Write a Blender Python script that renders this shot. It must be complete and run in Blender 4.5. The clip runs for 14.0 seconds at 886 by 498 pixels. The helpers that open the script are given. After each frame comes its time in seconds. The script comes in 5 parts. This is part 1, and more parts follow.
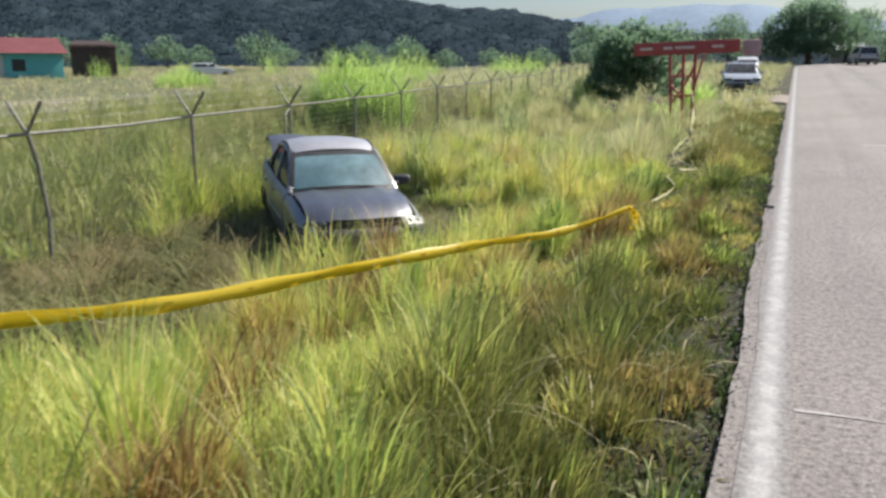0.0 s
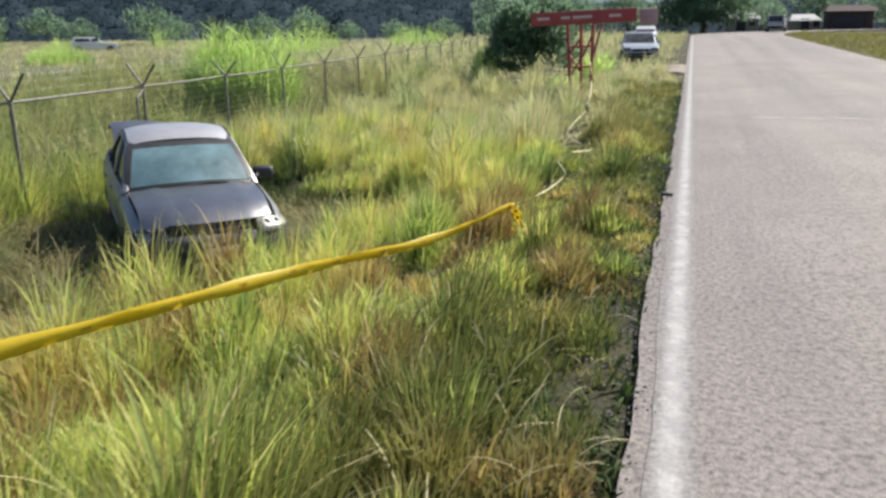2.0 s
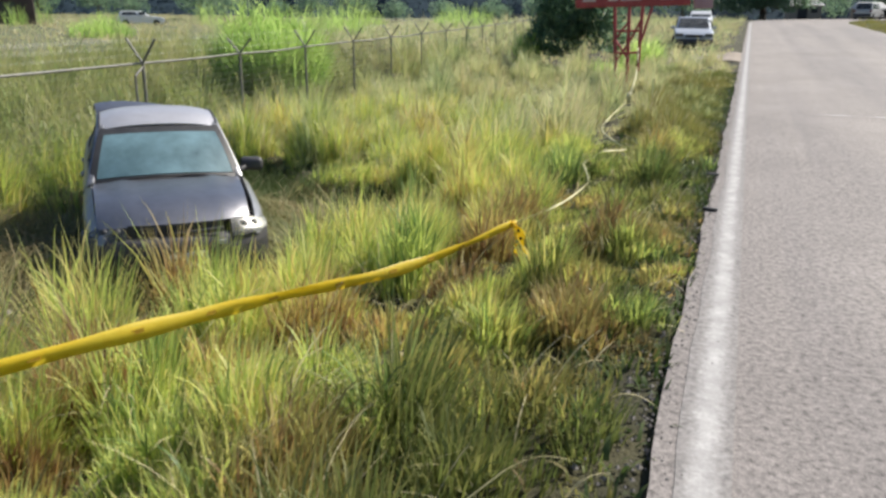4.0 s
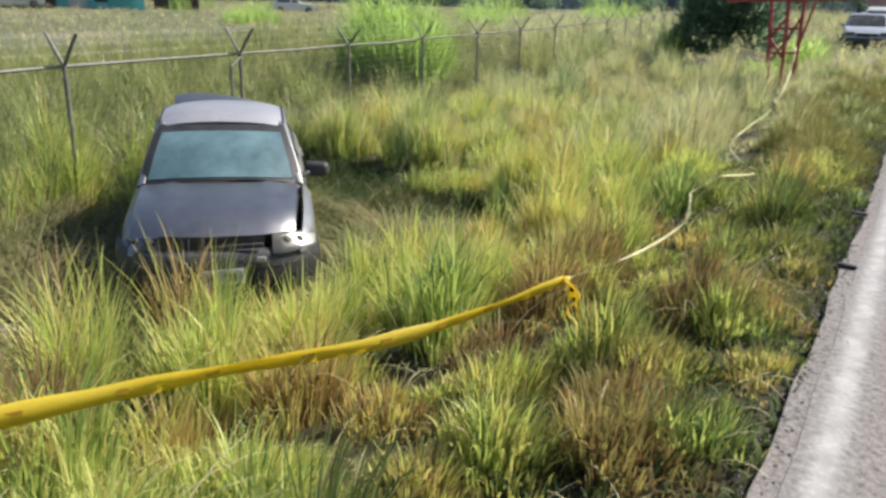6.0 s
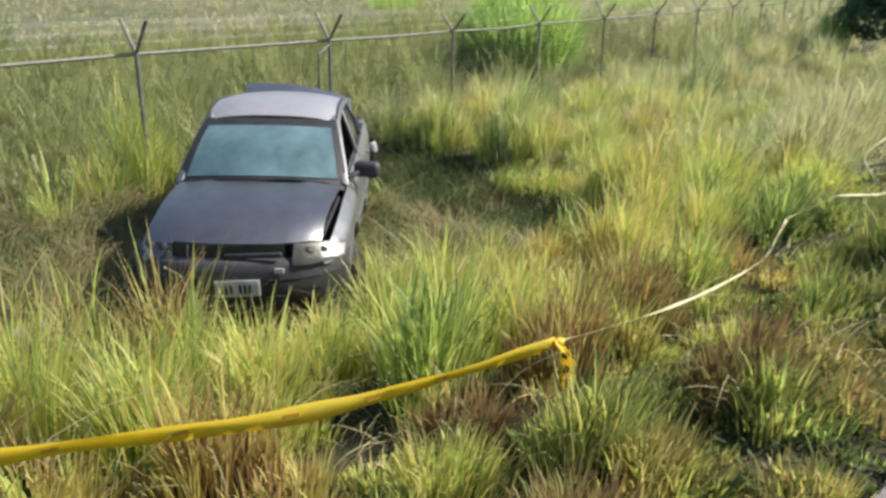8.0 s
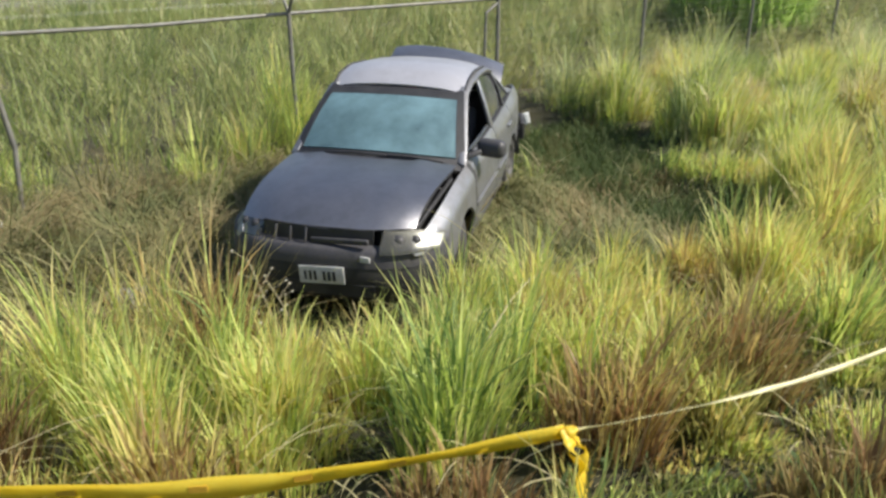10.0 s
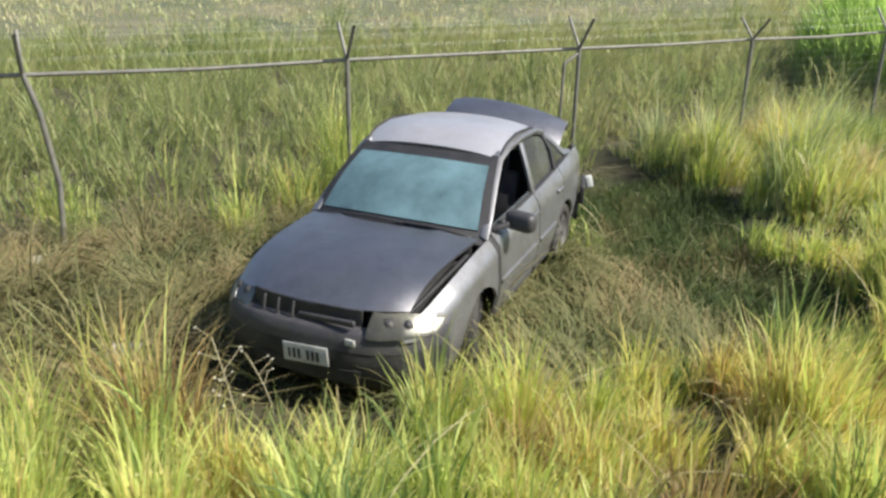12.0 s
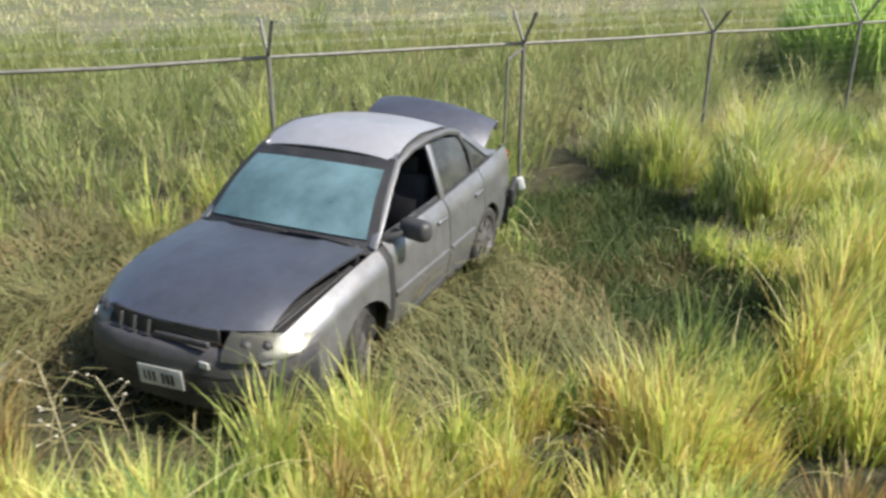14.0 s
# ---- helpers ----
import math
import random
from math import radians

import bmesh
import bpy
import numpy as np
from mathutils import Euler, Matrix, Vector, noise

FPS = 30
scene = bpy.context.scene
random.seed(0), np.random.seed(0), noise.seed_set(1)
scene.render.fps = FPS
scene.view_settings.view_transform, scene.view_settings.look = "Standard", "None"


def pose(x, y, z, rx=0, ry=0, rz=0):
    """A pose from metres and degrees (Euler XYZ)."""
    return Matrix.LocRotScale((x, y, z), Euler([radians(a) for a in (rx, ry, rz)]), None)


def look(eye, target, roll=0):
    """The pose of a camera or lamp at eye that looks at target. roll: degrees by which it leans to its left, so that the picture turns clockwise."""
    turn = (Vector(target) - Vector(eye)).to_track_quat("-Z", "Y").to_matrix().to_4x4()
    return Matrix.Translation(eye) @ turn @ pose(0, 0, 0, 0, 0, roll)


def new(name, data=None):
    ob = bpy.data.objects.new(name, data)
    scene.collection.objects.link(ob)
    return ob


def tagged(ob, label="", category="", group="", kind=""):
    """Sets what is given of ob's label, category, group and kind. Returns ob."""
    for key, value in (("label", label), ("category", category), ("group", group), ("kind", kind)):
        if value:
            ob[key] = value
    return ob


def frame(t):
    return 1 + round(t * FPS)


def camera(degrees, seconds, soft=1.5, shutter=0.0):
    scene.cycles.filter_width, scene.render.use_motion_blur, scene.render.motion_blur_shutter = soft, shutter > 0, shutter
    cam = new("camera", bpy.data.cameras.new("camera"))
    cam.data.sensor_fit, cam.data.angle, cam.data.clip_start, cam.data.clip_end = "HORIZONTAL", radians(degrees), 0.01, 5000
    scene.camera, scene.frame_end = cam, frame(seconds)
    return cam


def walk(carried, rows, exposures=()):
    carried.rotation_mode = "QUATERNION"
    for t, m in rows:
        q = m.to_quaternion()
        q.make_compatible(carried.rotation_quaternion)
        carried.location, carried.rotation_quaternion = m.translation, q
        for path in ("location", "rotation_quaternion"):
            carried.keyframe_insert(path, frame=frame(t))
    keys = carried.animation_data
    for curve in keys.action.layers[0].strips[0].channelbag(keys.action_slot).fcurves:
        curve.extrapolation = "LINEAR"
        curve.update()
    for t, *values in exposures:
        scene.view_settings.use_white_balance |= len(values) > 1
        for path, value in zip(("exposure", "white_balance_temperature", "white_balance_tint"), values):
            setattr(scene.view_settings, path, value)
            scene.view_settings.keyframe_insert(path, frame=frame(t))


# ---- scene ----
cam = camera(59.7, 14.0, soft=2.8, shutter=0.5)
METRES, EYE, TILT, LEAN, TURN = 8.3, 1.65, -13.6, 0.0, 24.0
ROWS = [
    (0.0, 0.0, 0.0, 0.0, 0.0, 0.0, -0.0),
    (0.5, 0.0139, 0.0344, 0.0122, -2.4, -0.72, 1.37),
    (1.0, 0.0304, 0.0678, 0.0184, -4.22, -1.34, 2.46),
    (1.5, 0.0486, 0.1034, 0.0288, -5.15, -1.78, 2.54),
    (2.0, 0.0653, 0.1442, 0.0363, -6.41, -2.1, 2.07),
    (4.5, 0.146, 0.3172, 0.0747, -1.49, -3.74, -0.54),
    (5.0, 0.1637, 0.3543, 0.0876, 0.58, -3.9, -1.14),
    (5.5, 0.1836, 0.3842, 0.0917, 3.53, -4.0, -1.97),
    (6.0, 0.2031, 0.4143, 0.1023, 7.17, -4.28, -3.21),
    (6.5, 0.2212, 0.4469, 0.1088, 10.38, -4.34, -4.81),
    (7.0, 0.2378, 0.479, 0.1179, 12.21, -4.27, -5.52),
    (7.5, 0.2571, 0.5071, 0.1271, 14.59, -4.66, -5.58),
    (8.0, 0.2784, 0.5378, 0.1321, 18.0, -6.14, -5.15),
    (8.5, 0.2955, 0.5719, 0.1444, 22.79, -8.28, -5.43),
    (9.0, 0.3045, 0.6044, 0.1496, 26.73, -9.8, -6.11),
    (11.5, 0.3462, 0.7435, 0.2012, 42.52, -11.14, -9.72),
    (12.0, 0.3482, 0.7745, 0.2121, 43.75, -10.61, -10.21),
    (12.5, 0.3574, 0.7993, 0.2163, 44.93, -10.57, -9.81),
    (13.0, 0.3687, 0.8287, 0.2212, 45.93, -10.8, -9.6),
    (13.5, 0.3798, 0.8554, 0.2299, 46.18, -11.02, -9.86),
    (14.0, 0.3861, 0.8817, 0.2322, 44.44, -10.96, -9.75),
]
walk(cam, [(t, pose(0, 0, EYE, TILT, LEAN, TURN) @ pose(METRES * x, METRES * y, METRES * z, 90 + pitch, roll, yaw)) for t, x, y, z, yaw, pitch, roll in ROWS], [(0.0, 0.48), (5.0, 0.49), (9.0, 0.55), (14.0, 0.69)])


# ---- world and sun ----
SUN_EL, SUN_AZ = 45.0, 38.0          # degrees up; degrees from +y towards +x
sun_way = Vector((math.sin(radians(SUN_AZ)) * math.cos(radians(SUN_EL)), math.cos(radians(SUN_AZ)) * math.cos(radians(SUN_EL)), math.sin(radians(SUN_EL))))
world = bpy.data.worlds.new("sky")
scene.world = world
world.use_nodes = True
wn = world.node_tree
sky = wn.nodes.new("ShaderNodeTexSky")
sky.sky_type, sky.sun_disc = "NISHITA", False
sky.sun_elevation, sky.sun_rotation = radians(SUN_EL), radians(SUN_AZ)
sky.air_density, sky.dust_density, sky.ozone_density = 1.0, 1.8, 4.0
wn.links.new(sky.outputs[0], wn.nodes["Background"].inputs[0])
wn.nodes["Background"].inputs[1].default_value = 0.084
sun = new("sun", bpy.data.lights.new("sun", "SUN"))
sun.data.energy, sun.data.angle, sun.data.color = 5.0, radians(1.0), (1.0, 0.94, 0.84)
sun.matrix_world = look(sun_way * 50, (0, 0, 0))


# ---- materials ----
def mat(name):
    m = bpy.data.materials.new(name)
    m.use_nodes = True
    return m, m.node_tree, m.node_tree.nodes["Principled BSDF"]


def node(tree, kind, **values):
    n = tree.nodes.new(kind)
    for key, value in values.items():
        n.inputs[key.replace("_", " ")].default_value = value
    return n


def ramp(tree, source, stops):
    r = tree.nodes.new("ShaderNodeValToRGB")
    while len(r.color_ramp.elements) < len(stops):
        r.color_ramp.elements.new(0.5)
    for e, (at, c) in zip(r.color_ramp.elements, stops):
        e.position, e.color = at, (*c, 1)
    tree.links.new(source, r.inputs[0])
    return r.outputs[0]


def noise_tex(tree, scale, detail=6, rough=0.6, space="Object"):
    co = tree.nodes.new("ShaderNodeTexCoord")
    n = node(tree, "ShaderNodeTexNoise", Scale=scale, Detail=detail, Roughness=rough)
    tree.links.new(co.outputs[space], n.inputs["Vector"])
    return n.outputs["Fac"]


def mix(tree, fac, a, b, kind="MIX"):
    m = tree.nodes.new("ShaderNodeMix")
    m.data_type, m.blend_type = "RGBA", kind
    for value, key in ((fac, 0), (a, 6), (b, 7)):
        if isinstance(value, (int, float)):
            m.inputs[key].default_value = value
        elif isinstance(value, tuple):
            m.inputs[key].default_value = (*value, 1)
        else:
            tree.links.new(value, m.inputs[key])
    return m.outputs[2]


def bump(tree, bsdf, height, strength=0.4, distance=0.02):
    b = node(tree, "ShaderNodeBump", Strength=strength, Distance=distance)
    tree.links.new(height, b.inputs["Height"])
    tree.links.new(b.outputs[0], bsdf.inputs["Normal"])


def surface(name, stops, scale=8.0, rough=0.7, metal=0.0, fine=60.0, bumpy=0.2, depth=0.005, space="Object", coat=0.0, grime=None):
    """A plain surface: colours over a coarse noise, a fine grain, a fine relief."""
    m, t, b = mat(name)
    coarse, grain = noise_tex(t, scale, space=space), noise_tex(t, fine, 4, space=space)
    colour = ramp(t, coarse, stops)
    colour = mix(t, 0.25, colour, ramp(t, grain, ((0.3, (0.25,) * 3), (0.7, (0.9,) * 3))), "OVERLAY")
    if grime:
        colour = mix(t, ramp(t, noise_tex(t, scale * 2.7, 8, 0.75, space), ((0.45, (0, 0, 0)), (0.75, (0.8,) * 3))), colour, grime)
    t.links.new(colour, b.inputs["Base Color"])
    t.links.new(ramp(t, grain, ((0.2, (max(rough - 0.1, 0),) * 3), (0.8, (min(rough + 0.12, 1),) * 3))), b.inputs["Roughness"])
    b.inputs["Metallic"].default_value = metal
    b.inputs["Coat Weight"].default_value = coat
    b.inputs["Coat Roughness"].default_value = 0.24
    if bumpy:
        bump(t, b, grain, bumpy, depth)
    return m


def grass_material(name, stops, straw, through_light=0.34, rough=0.46):
    """Blades: the tone of the tuft along the ramp, paler straw at the tips of some, light passing through."""
    m, t, b = mat(name)
    tone = t.nodes.new("ShaderNodeAttribute")
    tone.attribute_name = "tone"
    along = t.nodes.new("ShaderNodeAttribute")
    along.attribute_name = "along"
    isle = t.nodes.new("ShaderNodeNewGeometry")
    add = t.nodes.new("ShaderNodeMath")
    add.operation = "MULTIPLY_ADD"
    t.links.new(isle.outputs["Random Per Island"], add.inputs[0])
    add.inputs[1].default_value = 0.36
    t.links.new(tone.outputs["Fac"], add.inputs[2])
    colour = ramp(t, add.outputs[0], stops)
    tip = t.nodes.new("ShaderNodeMath")
    tip.operation = "MULTIPLY"
    t.links.new(along.outputs["Fac"], tip.inputs[0])
    t.links.new(isle.outputs["Random Per Island"], tip.inputs[1])
    colour = mix(t, ramp(t, tip.outputs[0], ((0.30, (0, 0, 0)), (1.0, (0.55,) * 3))), colour, straw)
    t.links.new(colour, b.inputs["Base Color"])
    b.inputs["Roughness"].default_value = rough
    b.inputs["Specular IOR Level"].default_value = 0.28
    trans = t.nodes.new("ShaderNodeBsdfTranslucent")
    glow = t.nodes.new("ShaderNodeHueSaturation")
    glow.inputs["Saturation"].default_value, glow.inputs["Value"].default_value = 1.08, 1.75
    t.links.new(colour, glow.inputs["Color"])
    t.links.new(glow.outputs[0], trans.inputs[0])
    both = node(t, "ShaderNodeMixShader", Fac=through_light)
    t.links.new(b.outputs[0], both.inputs[1])
    t.links.new(trans.outputs[0], both.inputs[2])
    t.links.new(both.outputs[0], t.nodes["Material Output"].inputs[0])
    return m


GREEN = ((0.0, (0.045, 0.085, 0.036)), (0.25, (0.148, 0.228, 0.078)), (0.46, (0.50, 0.585, 0.165)), (0.66, (0.60, 0.53, 0.19)), (0.84, (0.33, 0.205, 0.095)), (1.0, (0.16, 0.10, 0.055)))
M_GRASS = grass_material("grass_blades", GREEN, (0.74, 0.72, 0.33))
M_HAY = grass_material("flattened_grass", ((0.0, (0.065, 0.095, 0.038)), (0.5, (0.17, 0.185, 0.075)), (1.0, (0.30, 0.235, 0.12))), (0.46, 0.45, 0.24), 0.22, 0.6)
M_OLIVE = grass_material("olive_blades", ((0.0, (0.075, 0.105, 0.036)), (0.3, (0.145, 0.175, 0.056)), (0.6, (0.25, 0.25, 0.085)), (1.0, (0.26, 0.20, 0.085))), (0.34, 0.31, 0.15), 0.3)
M_FIELD = grass_material("field_grass", ((0.0, (0.11, 0.165, 0.066)), (0.45, (0.26, 0.315, 0.115)), (0.75, (0.36, 0.355, 0.16)), (1.0, (0.38, 0.33, 0.185))), (0.50, 0.47, 0.25), 0.35)
# grass ramp again, greyer and bluer: distance haze in the blade colours
M_FAR = grass_material("hazed_blades", ((0.0, (0.07, 0.115, 0.06)), (0.25, (0.19, 0.25, 0.125)), (0.46, (0.45, 0.495, 0.24)), (0.7, (0.53, 0.48, 0.28)), (1.0, (0.27, 0.21, 0.13))), (0.64, 0.62, 0.40))
# leaf colours lightened towards blue, holding the haze over bush and trees
M_LEAF = grass_material("leaves", ((0.0, (0.08, 0.135, 0.10)), (0.5, (0.14, 0.215, 0.14)), (1.0, (0.20, 0.27, 0.165))), (0.20, 0.27, 0.17), 0.5, 0.5)
M_REED = grass_material("cane_leaves", ((0.0, (0.17, 0.26, 0.08)), (0.5, (0.28, 0.40, 0.125)), (1.0, (0.38, 0.48, 0.17))), (0.40, 0.44, 0.19), 0.56, 0.4)
def ground_material():
    m = surface("soil", ((0.3, (0.026, 0.026, 0.012)), (0.5, (0.048, 0.046, 0.02)), (0.7, (0.08, 0.07, 0.033))), 1.7, 0.95, fine=45, bumpy=0.7, depth=0.03)
    t = m.node_tree
    b = t.nodes["Principled BSDF"]
    soil = b.inputs["Base Color"].links[0].from_socket
    co = t.nodes.new("ShaderNodeTexCoord")
    xyz = t.nodes.new("ShaderNodeSeparateXYZ")
    t.links.new(co.outputs["Object"], xyz.inputs[0])
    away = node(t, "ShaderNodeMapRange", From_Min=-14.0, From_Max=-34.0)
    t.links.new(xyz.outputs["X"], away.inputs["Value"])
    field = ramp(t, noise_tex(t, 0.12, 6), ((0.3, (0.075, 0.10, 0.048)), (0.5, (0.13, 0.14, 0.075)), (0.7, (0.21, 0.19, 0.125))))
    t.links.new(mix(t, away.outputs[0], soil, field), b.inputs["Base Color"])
    return m


M_PIPE = surface("galvanised_pipe", ((0.3, (0.13, 0.13, 0.12)), (0.7, (0.24, 0.24, 0.215))), 9, 0.6, 0.35, grime=(0.20, 0.17, 0.11))
M_WIRE = surface("fence_wire", ((0.3, (0.10, 0.09, 0.075)), (0.7, (0.19, 0.175, 0.15))), 9, 0.6, 0.3, bumpy=0)
M_BARB = surface("barbed_wire_steel", ((0.3, (0.28, 0.28, 0.26)), (0.7, (0.42, 0.42, 0.39))), 9, 0.6, 0.3, bumpy=0)
def line_material():
    """Edge paint worn through to the asphalt: thin and broken towards both its sides."""
    m = surface("worn_road_paint", ((0.40, (0.30, 0.29, 0.285)), (0.62, (0.43, 0.42, 0.41))), 6, 0.7, fine=60, bumpy=0.4, depth=0.004, grime=(0.30, 0.29, 0.28))
    t = m.node_tree
    b = t.nodes["Principled BSDF"]
    paint = b.inputs["Base Color"].links[0].from_socket
    co = t.nodes.new("ShaderNodeTexCoord")
    xyz = t.nodes.new("ShaderNodeSeparateXYZ")
    t.links.new(co.outputs["Object"], xyz.inputs[0])
    off = t.nodes.new("ShaderNodeMath")
    off.operation = "SUBTRACT"
    t.links.new(xyz.outputs["X"], off.inputs[0])
    off.inputs[1].default_value = 0.03
    size = t.nodes.new("ShaderNodeMath")
    size.operation = "ABSOLUTE"
    t.links.new(off.outputs[0], size.inputs[0])
    add = t.nodes.new("ShaderNodeMath")
    add.operation = "MULTIPLY_ADD"
    t.links.new(noise_tex(t, 22, 8, 0.75), add.inputs[0])
    add.inputs[1].default_value = 0.15
    t.links.new(size.outputs[0], add.inputs[2])
    bare = ramp(t, add.outputs[0], ((0.095, (0, 0, 0)), (0.155, (1, 1, 1))))
    speck = ramp(t, noise_tex(t, 30, 6, 0.7), ((0.36, (0.11, 0.105, 0.10)), (0.50, (0.205, 0.19, 0.183)), (0.66, (0.29, 0.275, 0.265))))
    t.links.new(mix(t, bare, paint, speck), b.inputs["Base Color"])
    return m


M_LINE = line_material()
M_TAPE = surface("yellow_tape", ((0.3, (0.80, 0.60, 0.05)), (0.7, (0.86, 0.70, 0.09))), 3, 0.4, bumpy=0.1)
t_tape = M_TAPE.node_tree
t_glow = t_tape.nodes.new("ShaderNodeBsdfTranslucent")
t_glow.inputs[0].default_value = (0.92, 0.74, 0.07, 1)
t_mix = node(t_tape, "ShaderNodeMixShader", Fac=0.5)
t_tape.links.new(t_tape.nodes["Principled BSDF"].outputs[0], t_mix.inputs[1])
t_tape.links.new(t_glow.outputs[0], t_mix.inputs[2])
t_tape.links.new(t_mix.outputs[0], t_tape.nodes["Material Output"].inputs[0])
M_TAPE_PALE = surface("pale_tape", ((0.3, (0.46, 0.43, 0.21)), (0.7, (0.57, 0.53, 0.29))), 3, 0.4, bumpy=0.1)
M_BLACK = surface("black_print", ((0.3, (0.015,) * 3), (0.7, (0.03,) * 3)), 3, 0.5, bumpy=0)


def road_material():
    m, t, b = mat("asphalt")
    big, fine, speck = noise_tex(t, 0.35, 5), noise_tex(t, 120, 3), noise_tex(t, 28, 6, 0.7)
    colour = ramp(t, big, ((0.3, (0.175, 0.157, 0.145)), (0.7, (0.24, 0.216, 0.20))))
    co, long_way = t.nodes.new("ShaderNodeTexCoord"), t.nodes.new("ShaderNodeMapping")
    long_way.inputs["Scale"].default_value = (1.0, 0.035, 1.0)
    t.links.new(co.outputs["Object"], long_way.inputs["Vector"])
    streak = node(t, "ShaderNodeTexNoise", Scale=0.75, Detail=4, Roughness=0.55)
    t.links.new(long_way.outputs[0], streak.inputs["Vector"])
    colour = mix(t, 1.0, colour, ramp(t, streak.outputs["Fac"], ((0.34, (0.80, 0.80, 0.83)), (0.58, (1.04, 1.03, 1.02)))), "MULTIPLY")
    colour = mix(t, 0.6, colour, ramp(t, speck, ((0.36, (0.03,) * 3), (0.48, (0.52,) * 3), (0.68, (0.92,) * 3))), "OVERLAY")
    colour = mix(t, 0.5, colour, ramp(t, fine, ((0.35, (0.2,) * 3), (0.62, (0.8,) * 3))), "OVERLAY")
    t.links.new(colour, b.inputs["Base Color"])
    b.inputs["Roughness"].default_value = 0.78
    bump(t, b, mix(t, 0.5, speck, fine), 0.5, 0.008)
    return m


M_ROAD = road_material()


# ---- the lie of the land ----
def hashed(ix, iy, seed):
    v = np.sin(ix * 127.1 + iy * 311.7 + seed * 74.7) * 43758.5453
    return v - np.floor(v)


def value_noise(x, y, scale, seed=0):
    x, y = np.asarray(x, float) / scale, np.asarray(y, float) / scale
    ix, iy = np.floor(x), np.floor(y)
    fx, fy = x - ix, y - iy
    fx, fy = fx * fx * (3 - 2 * fx), fy * fy * (3 - 2 * fy)
    a = hashed(ix, iy, seed) * (1 - fx) + hashed(ix + 1, iy, seed) * fx
    b = hashed(ix, iy + 1, seed) * (1 - fx) + hashed(ix + 1, iy + 1, seed) * fx
    return a * (1 - fy) + b * fy


def steps(a, b, x):
    s = np.clip((np.asarray(x, float) - a) / (b - a), 0, 1)
    return s * s * (3 - 2 * s)


def road_rise(y):
    """Height of the road along its length: level, then climbing 2 %, then levelling at the bend."""
    y = np.asarray(y, float)
    u = np.clip(y - 10, 0, None)
    climb = np.where(u < 18, 0.021 * u * u / 36, 0.021 * (u - 9))
    return climb - 0.021 * 0.5 * (np.clip(y - 85, 0, None) + np.clip(y - 115, 0, None) * 0.9)


BEND_Y, BEND_X, ROAD_L, ROAD_R = 76.0, 43.9, -0.165, 7.7   # where the bend begins, its centre, the edges


def across(x, y):
    """Distance to the right of the road's straight or bending white line."""
    x, y = np.asarray(x, float), np.asarray(y, float)
    bent = BEND_X - np.sqrt((x - BEND_X) ** 2 + (y - BEND_Y) ** 2)
    return np.where((y > BEND_Y) & (x < BEND_X), bent, np.where(y > BEND_Y, BEND_X - (y - BEND_Y), x))


def beside(way, x, y):
    """Distance from a way in the plan."""
    x, y = np.asarray(x, float), np.asarray(y, float)
    best = np.full(x.shape, 99.0)
    for (ax, ay), (bx, by) in zip(way, way[1:]):
        k = np.clip(((x - ax) * (bx - ax) + (y - ay) * (by - ay)) / ((bx - ax) ** 2 + (by - ay) ** 2), 0, 1)
        best = np.minimum(best, np.hypot(x - ax - k * (bx - ax), y - ay - k * (by - ay)))
    return best


TRENCH = ((-8.7, 13.4), (-7.6, 12.9), (-6.6, 12.35), (-5.2, 12.3), (-4.3, 12.0))


def pit(x, y):
    """1 along the beaten trench that runs behind the car towards the road."""
    w = 0.35 * (value_noise(x, y, 0.7, 22) - 0.5)
    return 1 - steps(0.55, 1.25, beside(TRENCH, x, y) + w + 0.25 * (value_noise(x, y, 0.28, 23) - 0.5))


def land(x, y):
    x, y = np.asarray(x, float), np.asarray(y, float)
    u = across(x, y)
    rise = road_rise(y)
    left = -0.05 - 0.10 * steps(-0.22, -1.2, u) - 0.80 * steps(-1.0, -4.5, u)
    left = left * (1 - 0.55 * steps(20, 40, y))
    field = np.clip(-u - 12, 0, 70)
    left = left + 0.013 * field
    right = -0.06 - 0.15 * steps(ROAD_R, ROAD_R + 3, u)
    z = np.where(u < ROAD_L, left, np.where(u > ROAD_R, right, -0.06))
    keep = 1 - 0.8 * steps(12, 40, -u)
    rough = 0.10 * (value_noise(x, y, 1.7, 3) - 0.5) + 0.07 * (value_noise(x, y, 0.6, 4) - 0.5)
    z = z - 0.20 * pit(x, y)
    return z + rise * keep + np.where((u < -0.7) | (u > ROAD_R + 0.4), rough, 0)


def mesh_from(name, verts, faces, material=None, smooth=False):
    me = bpy.data.meshes.new(name)
    me.from_pydata([tuple(v) for v in verts], [], [tuple(f) for f in faces])
    if material:
        me.materials.append(material)
    if smooth:
        me.polygons.foreach_set("use_smooth", [True] * len(me.polygons))
    me.update()
    return me


def sheet(name, xs, ys, height, material):
    X, Y = np.meshgrid(xs, ys)
    Z = height(X, Y)
    n = len(xs)
    verts = np.stack((X, Y, Z), -1).reshape(-1, 3)
    faces = [(j * n + i, j * n + i + 1, (j + 1) * n + i + 1, (j + 1) * n + i) for j in range(len(ys) - 1) for i in range(n - 1)]
    return new(name, mesh_from(name, verts, faces, material, True))


def spaced(*parts):
    return np.concatenate([np.arange(a, b, s) for a, b, s in parts])


